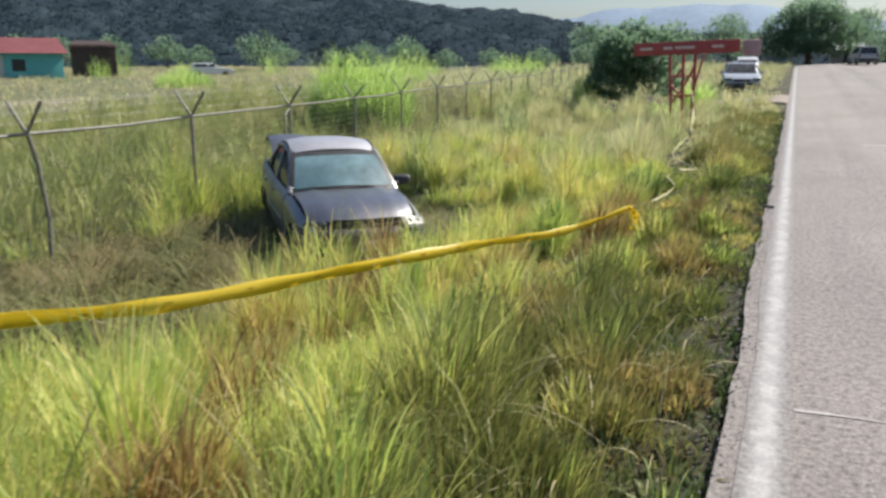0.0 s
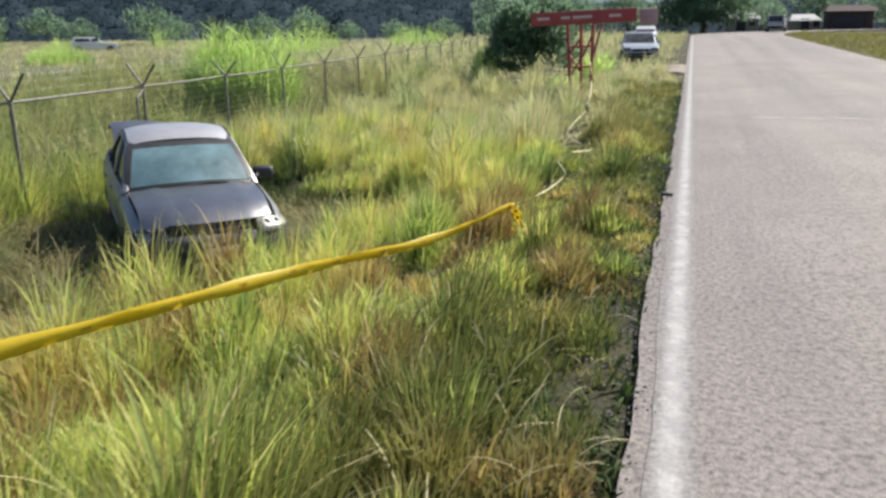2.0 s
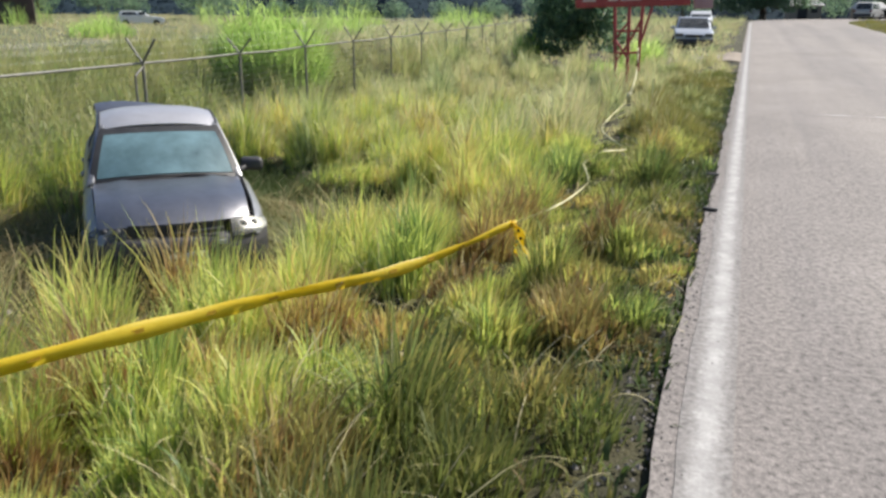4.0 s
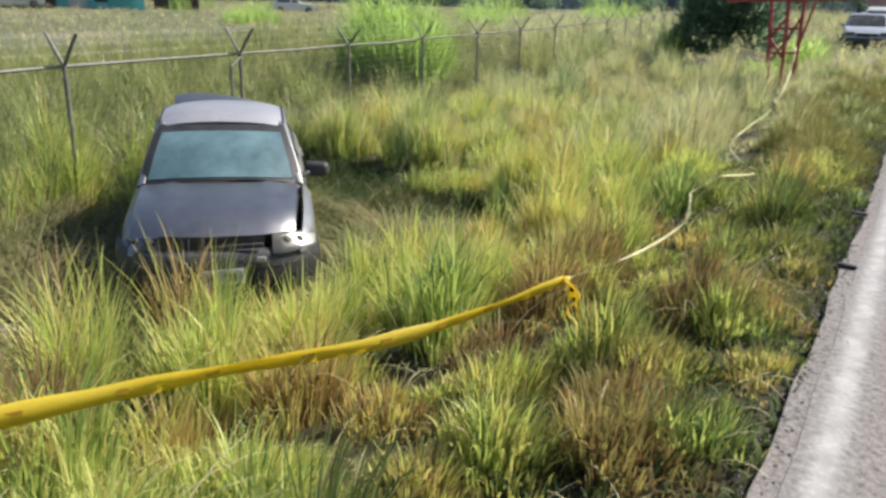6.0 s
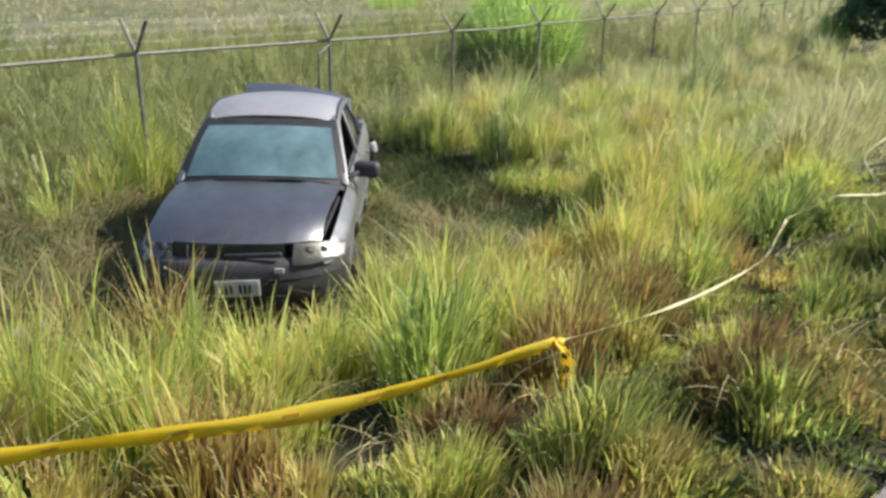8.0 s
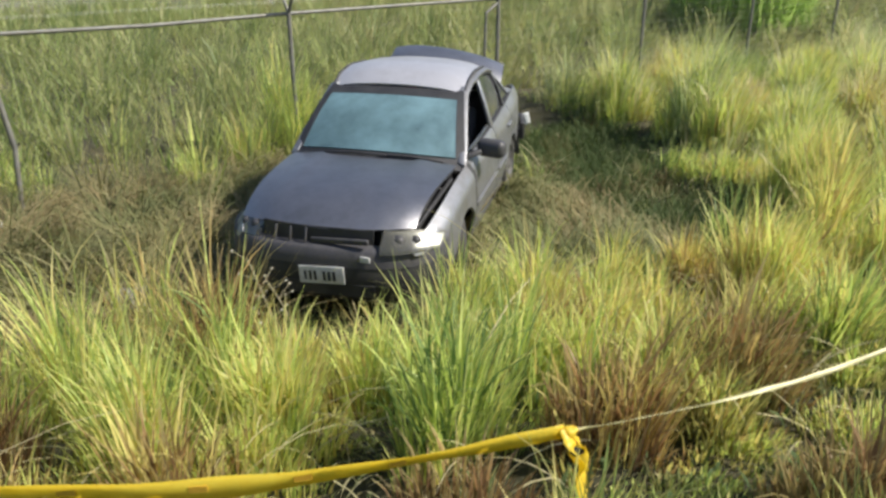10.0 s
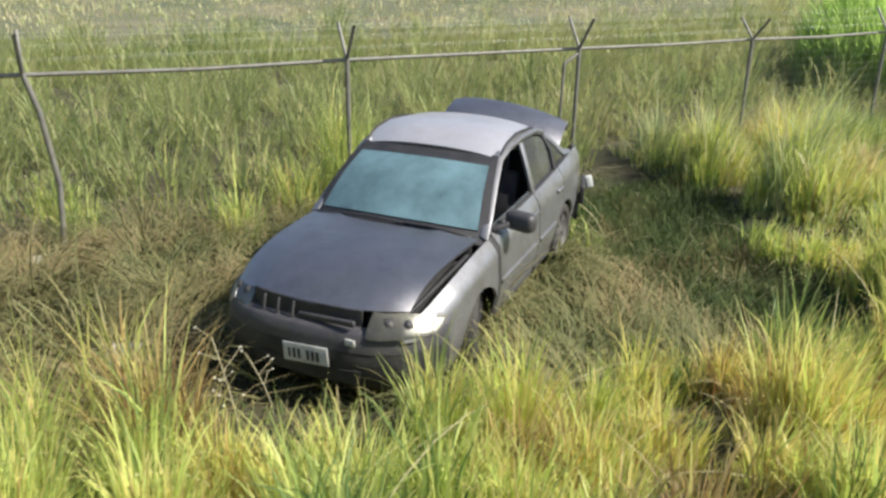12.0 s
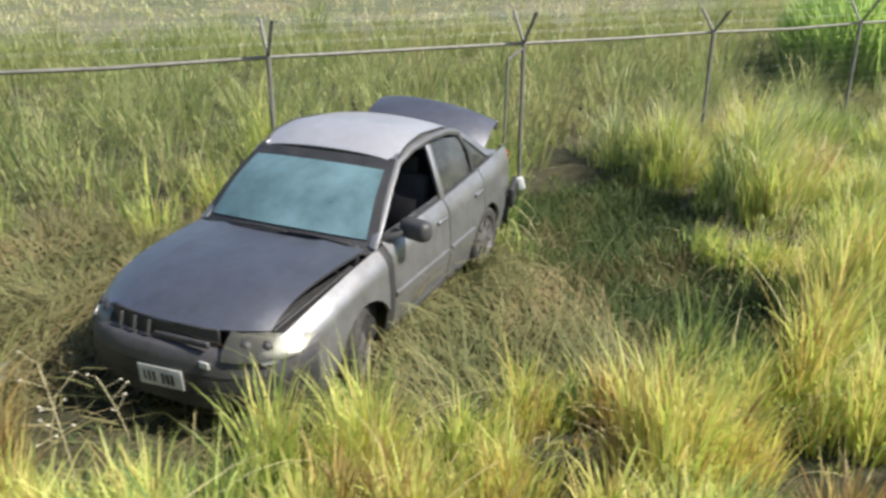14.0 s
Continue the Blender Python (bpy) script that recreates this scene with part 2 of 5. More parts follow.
xs = spaced((-3000, -200, 400), (-200, -40, 8), (-40, -12, 1.2), (-12, -0.3, 0.18), (-0.3, 8.2, 0.5), (8.2, 14, 0.6), (14, 60, 4), (60, 3001, 420))
ys = spaced((-600, -20, 60), (-20, 0, 1.5), (0, 16, 0.2), (16, 40, 0.6), (40, 140, 2.0), (140, 400, 20), (400, 4001, 400))
ground = tagged(sheet("ground", xs, ys, land, ground_material()), "grassy soil falling from the road to a ditch and field", "ground", kind="structure")


# the road: a ribbon along its line
def road_way(s):
    """Place and rightward direction at s metres along the white line from y = -40."""
    y = s - 40
    if y < BEND_Y:
        return (0.0, y), (1.0, 0.0)
    a = min((y - BEND_Y) / BEND_X, 1.9)
    return (BEND_X - BEND_X * math.cos(a), BEND_Y + BEND_X * math.sin(a)), (math.cos(a), -math.sin(a))


def ribbon(name, u0, u1, lift, s0, s1, step, material, jitter=0.0, n=8, thick=0.0):
    verts, faces = [], []
    count = int((s1 - s0) / step) + 1
    for k in range(count):
        s = s0 + k * step
        (px, py), (rx, ry) = road_way(s)
        j0 = jitter * (float(value_noise(s, 0, 0.35, 9)) - 0.5) + jitter * (float(value_noise(s, 0, 1.6, 8)) - 0.5)
        for i in range(n + 1):
            u = u0 + j0 + (u1 - u0 - j0) * i / n
            x, y = px + rx * u, py + ry * u
            crown = 0.03 * (1 - ((u - 3.7) / 4.0) ** 2)
            verts.append((x, y, float(road_rise(py)) + lift + crown - 0.005))
    for k in range(count - 1):
        for i in range(n):
            a = k * (n + 1) + i
            faces.append((a, a + 1, a + n + 2, a + n + 1))
    if thick:
        base = len(verts)
        for k in range(count):
            x, y, z = verts[k * (n + 1)]
            verts.append((x, y, z - thick))
        for k in range(count - 1):
            faces.append((k * (n + 1), (k + 1) * (n + 1), base + k + 1, base + k))
    return new(name, mesh_from(name, verts, faces, material))


road = tagged(ribbon("road", ROAD_L, ROAD_R, 0.0, 0, 190, 0.2, M_ROAD, 0.035, 10, 0.12), "pale worn asphalt road with ragged edge", "road", kind="structure")
edge_line = tagged(ribbon("road_edge_line", -0.075, 0.135, 0.004, 0, 190, 0.25, M_LINE, 0.03, 1), "worn white edge line on the asphalt", "road marking", kind="structure")


# ---- grass ----
def blades(name, roots, height, width, lean, azimuth, tone, material, segments=3, droop=0.5):
    """Many curved, tapering blades in one mesh. All the arguments but the last are arrays over the blades."""
    n = len(roots)
    levels = np.linspace(0, 1, segments + 1)
    d = np.stack((np.cos(azimuth), np.sin(azimuth), np.zeros(n)), -1)
    side_a = azimuth + np.pi / 2 + np.random.uniform(-0.9, 0.9, n)
    side = np.stack((np.cos(side_a), np.sin(side_a), np.zeros(n)), -1)
    per = 2 * segments + 1
    verts = np.zeros((n, per, 3), np.float32)
    along = np.zeros((n, per), np.float32)
    p = np.array(roots, float)
    for k, l in enumerate(levels):
        if k:
            tilt = np.clip(lean * (0.35 + droop * 2.2 * (l - 0.5 / segments)), 0, 2.6)
            p = p + (d * np.sin(tilt)[:, None] + np.array((0, 0, 1.0)) * np.cos(tilt)[:, None]) * (height / segments)[:, None]
        half = (width * (1 - 0.75 * l) * 0.5)[:, None]
        if k < segments:
            verts[:, 2 * k], verts[:, 2 * k + 1] = p - side * half, p + side * half
            along[:, 2 * k:2 * k + 2] = l
        else:
            verts[:, 2 * k] = p
            along[:, 2 * k] = 1
    tris = []
    for k in range(segments - 1):
        a = 2 * k
        tris += [(a, a + 1, a + 3), (a, a + 3, a + 2)]
    tris.append((per - 3, per - 2, per - 1))
    tris = np.array(tris)
    index = (tris[None] + (np.arange(n) * per)[:, None, None]).reshape(-1)
    me = bpy.data.meshes.new(name)
    me.vertices.add(n * per)
    me.vertices.foreach_set("co", verts.reshape(-1))
    count = n * len(tris)
    me.loops.add(count * 3)
    me.loops.foreach_set("vertex_index", index.astype(np.int32))
    me.polygons.add(count)
    me.polygons.foreach_set("loop_start", np.arange(0, count * 3, 3, dtype=np.int32))
    me.polygons.foreach_set("loop_total", np.full(count, 3, np.int32))
    for key, values in (("tone", np.repeat(tone.astype(np.float32), per)), ("along", along.reshape(-1))):
        me.attributes.new(key, "FLOAT", "POINT").data.foreach_set("value", values)
    me.update(calc_edges=True)
    me.materials.append(material)
    return new(name, me)


CAR_AT, CAR_YAW, CAR_Z = (-6.04, 9.555), -45.8, -0.925
CF = (math.cos(radians(CAR_YAW)), math.sin(radians(CAR_YAW)))


def car_frame(x, y):
    dx, dy = x - CAR_AT[0], y - CAR_AT[1]
    return dx * CF[0] + dy * CF[1], -dx * CF[1] + dy * CF[0]


def trampled(x, y):
    """1 where the car has flattened the grass: round it, before its nose and along its way in."""
    a, b = car_frame(x, y)
    wob = 0.9 * (value_noise(x, y, 0.8, 21) - 0.5)
    under = (1 - steps(2.2, 2.75, np.abs(a - 0.3) + wob * 0.5)) * (1 - steps(0.80, 1.10, np.abs(b) + wob * 0.5))
    swathe = (1 - steps(1.3, 2.3, np.hypot((x + 6.7) / 1.4, (y - 6.2) / 1.4) + wob))
    swathe2 = (1 - steps(0.6, 1.2, np.hypot((x + 4.75) / 1.4, (y - 10.5) / 1.2) + wob))
    swathe3 = 1 - steps(0.5, 1.1, np.hypot(x + 7.35, (y - 8.7) / 1.5) + wob * 0.7)
    return np.clip(under + swathe + swathe2 + swathe3, 0, 1)


def nose(x, y):
    """1 before the car's bumper: ground laid bare, its dark soil standing in for shade."""
    a, b = car_frame(x, y)
    return steps(1.7, 2.0, a) * (1 - steps(2.75, 3.2, a)) * (1 - steps(0.75, 1.15, np.abs(b)))


def cells(x, y, size, seed):
    """For each place the nearest of a scatter of clump centres: distance, a number of its own, the way from it."""
    x, y = np.asarray(x, float) / size, np.asarray(y, float) / size
    ix, iy = np.floor(x), np.floor(y)
    best, own, bx, by = np.full(x.shape, 9.0), np.zeros(x.shape), np.zeros(x.shape), np.zeros(x.shape)
    for i in (-1, 0, 1):
        for j in (-1, 0, 1):
            cx = ix + i + 0.1 + 0.8 * hashed(ix + i, iy + j, seed)
            cy = iy + j + 0.1 + 0.8 * hashed(ix + i, iy + j, seed + 5)
            d = np.hypot(x - cx, y - cy)
            near = d < best
            best = np.where(near, d, best)
            own = np.where(near, hashed(ix + i, iy + j, seed + 9), own)
            bx, by = np.where(near, x - cx, bx), np.where(near, y - cy, by)
    return best, own, bx, by


def clump_cell(x, y):
    """Clumps about half a metre across near the road, broader ones further along."""
    d1, o1, x1, y1 = cells(x, y, 0.52, 60)
    d2, o2, x2, y2 = cells(x, y, 1.15, 61)
    far = (np.asarray(y) > 12.5) | (np.asarray(x) < -5.5)
    return np.where(far, d2, d1), np.where(far, o2, o1), np.where(far, x2, x1), np.where(far, y2, y1)


TAPE_WAY = ((-3.45, 3.45), (-2.92, 4.32), (-2.52, 5.2), (-1.82, 6.55), (-1.38, 7.62), (-1.25, 8.32), (-1.17, 9.3), (-1.42, 10.4), (-1.36, 11.2), (-1.22, 12.05), (-1.42, 12.5), (-1.76, 13.5), (-1.96, 17.0), (-2.02, 18.0), (-2.25, 20.5), (-2.65, 24.0))


def pressed(x, y):
    """1 beside the warning tape, where it lies on the grass."""
    return 1 - steps(0.14, 0.42, beside(TAPE_WAY, x, y))


def lush_bank(x, y):
    """1 on the bright tall bank before the trench and on the one behind it."""
    w = 0.5 * (value_noise(x, y, 0.8, 24) - 0.5)
    return np.clip(1 - steps(0.4, 0.9, beside(((-4.6, 9.0), (-3.2, 9.7), (-2.2, 10.3)), x, y) + w) + 1 - steps(0.3, 0.9, beside(((-6.3, 14.9), (-5.3, 14.3), (-4.0, 13.8)), x, y) + w), 0, 1)


def mounds(x, y):
    """Taller, ranker tufts: before the car's nose, by the broken panel, on the bank along the trench."""
    rise = 0.18 * np.exp(-((x + 4.0) ** 2 + (y - 7.1) ** 2) / 0.5) + 0.22 * np.exp(-((x + 4.75) ** 2 + (y - 6.45) ** 2) / 0.35)
    return 1 + rise + 0.30 * np.exp(-((x + 3.2) ** 2 + (y - 11.4) ** 2) / 0.5) + 0.25 * np.exp(-((x + 5.3) ** 2 / 2 + (y - 14.5) ** 2) / 0.8)


def grass_height(x, y):
    """How tall the grass stands."""
    u = -across(x, y)
    n1, n2 = value_noise(x, y, 1.3, 5), value_noise(x, y, 0.45, 6)
    d, own, _, _ = clump_cell(x, y)
    h = 0.12 + 0.34 * steps(0.25, 1.3, u) + 0.17 * steps(2.0, 3.2, u)
    h = h + 0.16 * steps(6.8, 9.5, u)
    even = 1 - steps(4.5, 6.5, y)                 # the nearest stretch stands more evenly
    dome = np.clip(1.26 - (2.25 - 1.1 * even) * d ** 1.5, 0.13 + 0.25 * even, None) * (0.60 + 0.80 * own)
    return h * dome * (0.60 + 0.45 * n1 + 0.35 * n2) * (1 - 0.72 * pit(x, y)) * (1 + 0.2 * lush_bank(x, y)) * (1 - 0.34 * (1 - steps(0.5, 1.2, beside(((-4.8, 9.3), (-3.2, 9.9), (-2.4, 10.4)), x, y)))) * mounds(x, y) * (1 - 0.36 * (1 - steps(0.35, 0.9, beside(((-2.45, 4.5), (-2.0, 5.2), (-1.45, 6.4)), x, y)))) * (1 - 0.74 * pressed(x, y) * steps(7.2, 8.0, y) - 0.48 * pressed(x, y) * (1 - steps(7.2, 8.0, y)))


def grass_tone(x, y):
    """0 deep green .. 0.45 yellow-green .. 0.7 dry brown."""
    u = -across(x, y)
    big = value_noise(x, y, 2.1, 11)
    d, own, _, _ = clump_cell(x, y)
    kind = (own * 7.31) % 1.0
    t = np.interp(kind, (0, 0.15, 0.35, 0.60, 0.76, 0.87, 1.0), (0.0, 0.07, 0.19, 0.29, 0.36, 0.50, 0.74))
    t = t + 0.16 * (big - 0.5) + 0.10 * (value_noise(x, y, 0.3, 14) - 0.5)
    spot = 0.6 * np.exp(-((x + 3.6) ** 2 + (y - 6.3) ** 2) / 0.05) + np.exp(-((x + 3.05) ** 2 + (y - 10.3) ** 2) / 0.16) + np.exp(-((x + 2.9) ** 2 + (y - 8.9) ** 2) / 0.05)
    # the weak spot at y 11.7 puts the bank foot's shade into a browner tone
    spot = spot + 0.25 * np.exp(-((x + 3.3) ** 2 + (y - 11.7) ** 2) / 0.12) + 0.7 * np.exp(-((x + 5.0) ** 2 + (y - 6.9) ** 2) / 0.10)
    t = t + 0.5 * np.clip(spot, 0, 1)
    lime = np.clip(np.exp(-((x + 2.9) ** 2 + (y - 11.0) ** 2) / 0.22) + np.exp(-((x + 3.4) ** 2 + (y - 9.2) ** 2) / 0.20), 0, 1)
    t = t + (0.30 - t) * 0.8 * lime
    # deeper green in the trench, with its bank's shade put into the tone
    t = t + 0.09 - 0.35 * pit(x, y)
    t = t + (0.40 - t) * 0.4 * lush_bank(x, y) * (kind < 0.85)
    near = (1 - steps(6.0, 8.0, y)) * steps(0.8, 1.5, u)
    t = t + (0.34 - t) * 0.62 * near * (kind < 0.8)
    # cap raised round (-8.3, 17.2): sunlit mist put into a paler tone
    t = np.where((np.asarray(y) > 12.5) | (np.asarray(x) < -5.5), np.minimum(t + 0.05 * steps(12.5, 13.5, y), 0.34 + 0.09 * steps(12.8, 14, y) + 0.02 * steps(14, 18, y) - 0.06 * steps(-6, -9, x) + 0.22 * np.exp(-((x + 8.3) ** 2 + (y - 17.2) ** 2) / 5.0)), t)
    t = np.where((np.asarray(y) > 12.5) & (np.asarray(x) > -6.9) & (pit(x, y) < 0.3), np.maximum(t, 0.27), t)
    t = t - 0.26 * np.exp(-((x + 7.7) ** 2 / 1.6 + (y - 13.6) ** 2 / 1.6))
    return np.clip(t, 0, 0.85)


def tufts(name, x0, x1, y0, y1, per_m2, each, height=1.0, width=0.009, lean=0.55, spread=0.10, material=None, keep=None, segments=3, tone=0.0, label=""):
    n = int((x1 - x0) * (y1 - y0) * per_m2)
    cx, cy = np.random.uniform(x0, x1, n), np.random.uniform(y0, y1, n)
    ok = np.random.rand(n) < (keep(cx, cy) if keep else 1)
    cx, cy = cx[ok], cy[ok]
    n = len(cx)
    th = grass_height(cx, cy) * height * np.random.uniform(0.75, 1.25, n)
    tt = grass_tone(cx, cy) + tone + np.random.normal(0, 0.06, n)
    m = n * each
    i = np.repeat(np.arange(n), each)
    r, a = spread * np.sqrt(np.random.rand(m)), np.random.uniform(0, 2 * np.pi, m)
    x, y = cx[i] + r * np.cos(a), cy[i] + r * np.sin(a)
    h = th[i] * np.random.uniform(0.45, 1.12, m)
    lift = np.where(np.random.rand(m) < 0.45, np.random.uniform(0.1, 0.6, m), 0) * th[i] * (lean < 1)
    h = np.where(lift > 0, h * 0.55, h)
    ln = (lean + 0.25 * (lift > 0)) * (0.35 + r / spread) * np.random.uniform(0.4, 1.5, m)
    wind = 0.5
    _, _, ox, oy = clump_cell(cx, cy)
    az = np.arctan2(np.sin(a) * 0.7 + wind * 0.2 + 1.3 * oy[i], np.cos(a) * 0.7 + wind * 0.5 + 1.3 * ox[i])
    ob = blades(name, np.stack((x, y, land(x, y) - 0.01 + lift), -1), h, width * np.random.uniform(0.6, 1.4, m), ln, az, np.clip(tt[i] + np.random.normal(0, 0.05, m), 0, 1), material or M_GRASS, segments)
    return tagged(ob, label or "tall uneven green and yellow grass", "grass", kind="stuff")


def standing(x, y):
    return np.clip(1 - trampled(x, y) * 1.05 - 0.55 * nose(x, y), 0, 1) * (np.asarray(across(x, y)) < -0.19)



def clumped(x, y):
    """Thick clumps with thin places between them."""
    d, own, _, _ = clump_cell(x, y)
    lush = 0.06 + 0.94 * steps(0.8 - 0.55 * steps(5.5, 7, y), 1.9 - 0.95 * steps(5.5, 7, y), -across(x, y) + 0.7 * (value_noise(x, y, 0.7, 18) - 0.5))
    return standing(x, y) * lush * np.clip(1.34 - (1.95 - 0.8 * (1 - steps(4.5, 6.5, y))) * d, 0.03, 1) * (1 - 0.92 * pit(x, y))


tufts("verge_grass", -5.0, -0.22, 0.4, 14, 150, 28, 1.0, 0.0132, 0.34, 0.075, keep=clumped, label="tall yellow-green verge grass on the bank")
tufts("ditch_grass", -9.4, -5.0, 0.5, 20, 76, 20, 1.05, 0.017, 0.34, keep=clumped, segments=2, label="tall green grass round the ditch and fence")
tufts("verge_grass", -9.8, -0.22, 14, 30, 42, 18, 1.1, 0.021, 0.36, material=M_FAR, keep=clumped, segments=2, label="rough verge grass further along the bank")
tufts("field_grass", -26, -9.4, -6, 34, 11, 17, 1.15, 0.028, 0.5, 0.16, M_FIELD, segments=2, tone=0.12, label="pale seeding field grass behind the fence")
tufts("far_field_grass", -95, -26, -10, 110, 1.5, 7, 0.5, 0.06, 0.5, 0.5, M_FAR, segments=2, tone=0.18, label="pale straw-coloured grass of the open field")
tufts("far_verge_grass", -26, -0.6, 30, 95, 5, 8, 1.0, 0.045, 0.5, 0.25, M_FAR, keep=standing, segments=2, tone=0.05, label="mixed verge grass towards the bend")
tufts("right_verge_grass", 7.9, 17, 38, 92, 5, 10, 2.4, 0.05, 0.5, 0.25, M_OLIVE, keep=lambda x, y: np.asarray(across(x, y)) > ROAD_R + 0.2, segments=2, tone=0.1, label="short green grass on the far side of the road")
tufts("flattened_grass", -9.0, -2.5, 3.5, 13, 42, 16, 1.15, 0.017, 2.3, 0.14, M_HAY, keep=lambda x, y: np.clip(trampled(x, y) + 0.35 * pit(x, y), 0, 1) * (1 - 0.7 * nose(x, y)), segments=3, tone=0.1, label="flattened straw-coloured grass round the car")

tufts("olive_grass", -2.6, -0.30, 0.4, 26, 150, 20, 1.12, 0.012, 0.42, 0.09, M_OLIVE, keep=lambda x, y: (1 - steps(1.0, 2.2, -across(x, y) + 0.7 * (value_noise(x, y, 0.7, 18) - 0.5))) * steps(0.17, 0.36, -across(x, y)) * np.clip(1.25 - clump_cell(x, y)[0], 0.3, 1), segments=2, tone=0.0, label="olive-brown dry grass beside the road")
tufts("dry_thatch", -5.0, -0.7, 0.5, 14, 20, 12, 1.0, 0.013, 1.7, 0.12, M_HAY, keep=lambda x, y: standing(x, y) * steps(0.30, 0.62, clump_cell(x, y)[0]) * (0.25 + 0.75 * steps(0.4, 0.7, value_noise(x, y, 0.9, 35))), segments=3, tone=0.2, label="bent dry thatch between the grass clumps")

np.random.seed(31)
tufts("verge_grass", -9.4, -0.22, -12, 0.4, 20, 14, 1.0, 0.02, 0.36, keep=standing, segments=2, label="tall green verge grass back along the road")
tufts("right_verge_grass", 7.9, 17, -12, 38, 7, 10, 2.2, 0.03, 0.5, 0.2, M_OLIVE, keep=lambda x, y: np.asarray(across(x, y)) > ROAD_R + 0.2, segments=2, tone=0.1, label="short green grass on the far side of the road")


def laid_straw():
    """Long stems pressed down in swirls where the car slid and spun."""
    n = 15000
    x, y = np.random.uniform(-8.8, -2.8, n), np.random.uniform(3.8, 12.2, n)
    a, b = car_frame(x, y)
    ok = (np.random.rand(n) < trampled(x, y) * (1 - nose(x, y))) & ~((np.abs(a) < 2.1) & (np.abs(b) < 0.75))
    x, y = x[ok], y[ok]
    n = len(x)
    way = 9.0 * value_noise(x, y, 1.5, 81) + 2.0 * value_noise(x, y, 0.4, 82) + np.random.normal(0, 0.45, n)
    tone = np.clip(0.15 + 0.8 * value_noise(x, y, 0.6, 83) + np.random.normal(0, 0.12, n), 0, 1)
    lean = 1.55 + np.random.normal(0, 0.10, n)
    ob = blades("laid_straw", np.stack((x, y, land(x, y) + np.random.uniform(0.03, 0.13, n)), -1), np.random.uniform(0.30, 0.75, n), np.random.uniform(0.006, 0.013, n), lean, way, tone, M_HAY, 4, 0.40)
    tagged(ob, "long straw-green stems pressed flat in swirls", "grass", kind="stuff")


laid_straw()


def low_weeds():
    """Broad little leaves that creep along the asphalt's edge and between the clumps; dark ones stand in for shade in
    the trench.
    """
    n = 52000
    x, y = -0.175 - 1.5 * np.random.rand(n) ** 1.3, np.random.uniform(0.5, 26, n)
    k = n // 4
    x[k:], y[k:] = np.random.uniform(-5, -0.5, n - k), np.random.uniform(0.5, 14, n - k)
    h = np.random.uniform(0.05, 0.15, n)
    k = n // 2
    x[k:], y[k:], h[k:] = np.random.uniform(-8.8, -3.6, n - k), np.random.uniform(10.9, 14.4, n - k), np.random.uniform(0.12, 0.38, n - k)
    slim = np.where(np.arange(n) < k, 1.0, 0.38)
    ok = np.random.rand(n) < 0.35 + 0.65 * steps(0.35, 0.6, value_noise(x, y, 0.35, 71))
    ok &= np.random.rand(n) > 0.6 * steps(5.5, 7.0, y) * steps(-0.55, -0.75, x)
    ok[k:] = np.random.rand(n - k) < pit(x[k:], y[k:]) * 0.95
    h, slim = h[ok], slim[ok]
    x, y = x[ok], y[ok]
    n = len(x)
    tone = np.clip(0.10 + 0.75 * steps(0.5, 0.95, value_noise(x, y, 0.5, 72)) * np.random.rand(n), 0, 1)
    ob = blades("low_weeds", np.stack((x, y, land(x, y)), -1), h, np.random.uniform(0.012, 0.028, n) * (1 + 2.5 * h) * slim, np.random.uniform(0.4, 1.5, n), np.random.uniform(0, 6.28, n), tone, M_WEED, 3)
    tagged(ob, "low dark weeds along the asphalt edge, and for shade in the trench", "weeds", kind="stuff")
    # pale seed stalks that nod above the grass
    n = 5200
    x, y = np.random.uniform(-8.5, -0.35, n), np.random.uniform(0.6, 16, n)
    ok = (np.random.rand(n) < 0.25 + 0.75 * steps(0.45, 0.7, value_noise(x, y, 0.9, 73))) * (standing(x, y) > 0.3)
    x, y = x[ok], y[ok]
    n = len(x)
    ob = blades("seed_stalks", np.stack((x, y, land(x, y)), -1), (grass_height(x, y) * 1.15 + 0.22) * np.random.uniform(0.7, 1.2, n), np.random.uniform(0.008, 0.015, n), np.random.uniform(0.6, 1.7, n), np.random.normal(0.3, 1.2, n), np.random.uniform(0.3, 1, n), M_STALK, 6, 0.62)
    tagged(ob, "pale nodding seed stalks above the grass", "grass", kind="stuff")


M_WEED = grass_material("weed_leaves", ((0.0, (0.036, 0.064, 0.022)), (0.4, (0.080, 0.115, 0.038)), (0.7, (0.15, 0.13, 0.055)), (1.0, (0.13, 0.085, 0.045))), (0.16, 0.16, 0.07), 0.2, 0.8)
M_STALK = grass_material("seed_stalk", ((0.0, (0.42, 0.40, 0.20)), (1.0, (0.56, 0.50, 0.30))), (0.66, 0.60, 0.42), 0.3, 0.6)
low_weeds()


# ---- fence ----
def tube(bm, a, b, r, sides=8):
    a, b = Vector(a), Vector(b)
    m = (b - a).to_track_quat("Z", "Y").to_matrix().to_4x4()
    m.translation = (a + b) / 2
    bmesh.ops.create_cone(bm, cap_ends=False, segments=sides, radius1=r, radius2=r, depth=(b - a).length, matrix=m)


def box(bm, centre, size, m=None):
    mm = Matrix.Translation(centre) @ Matrix.Diagonal((*size, 1))
    return bmesh.ops.create_cube(bm, size=1, matrix=(m @ mm) if m else mm)["verts"]


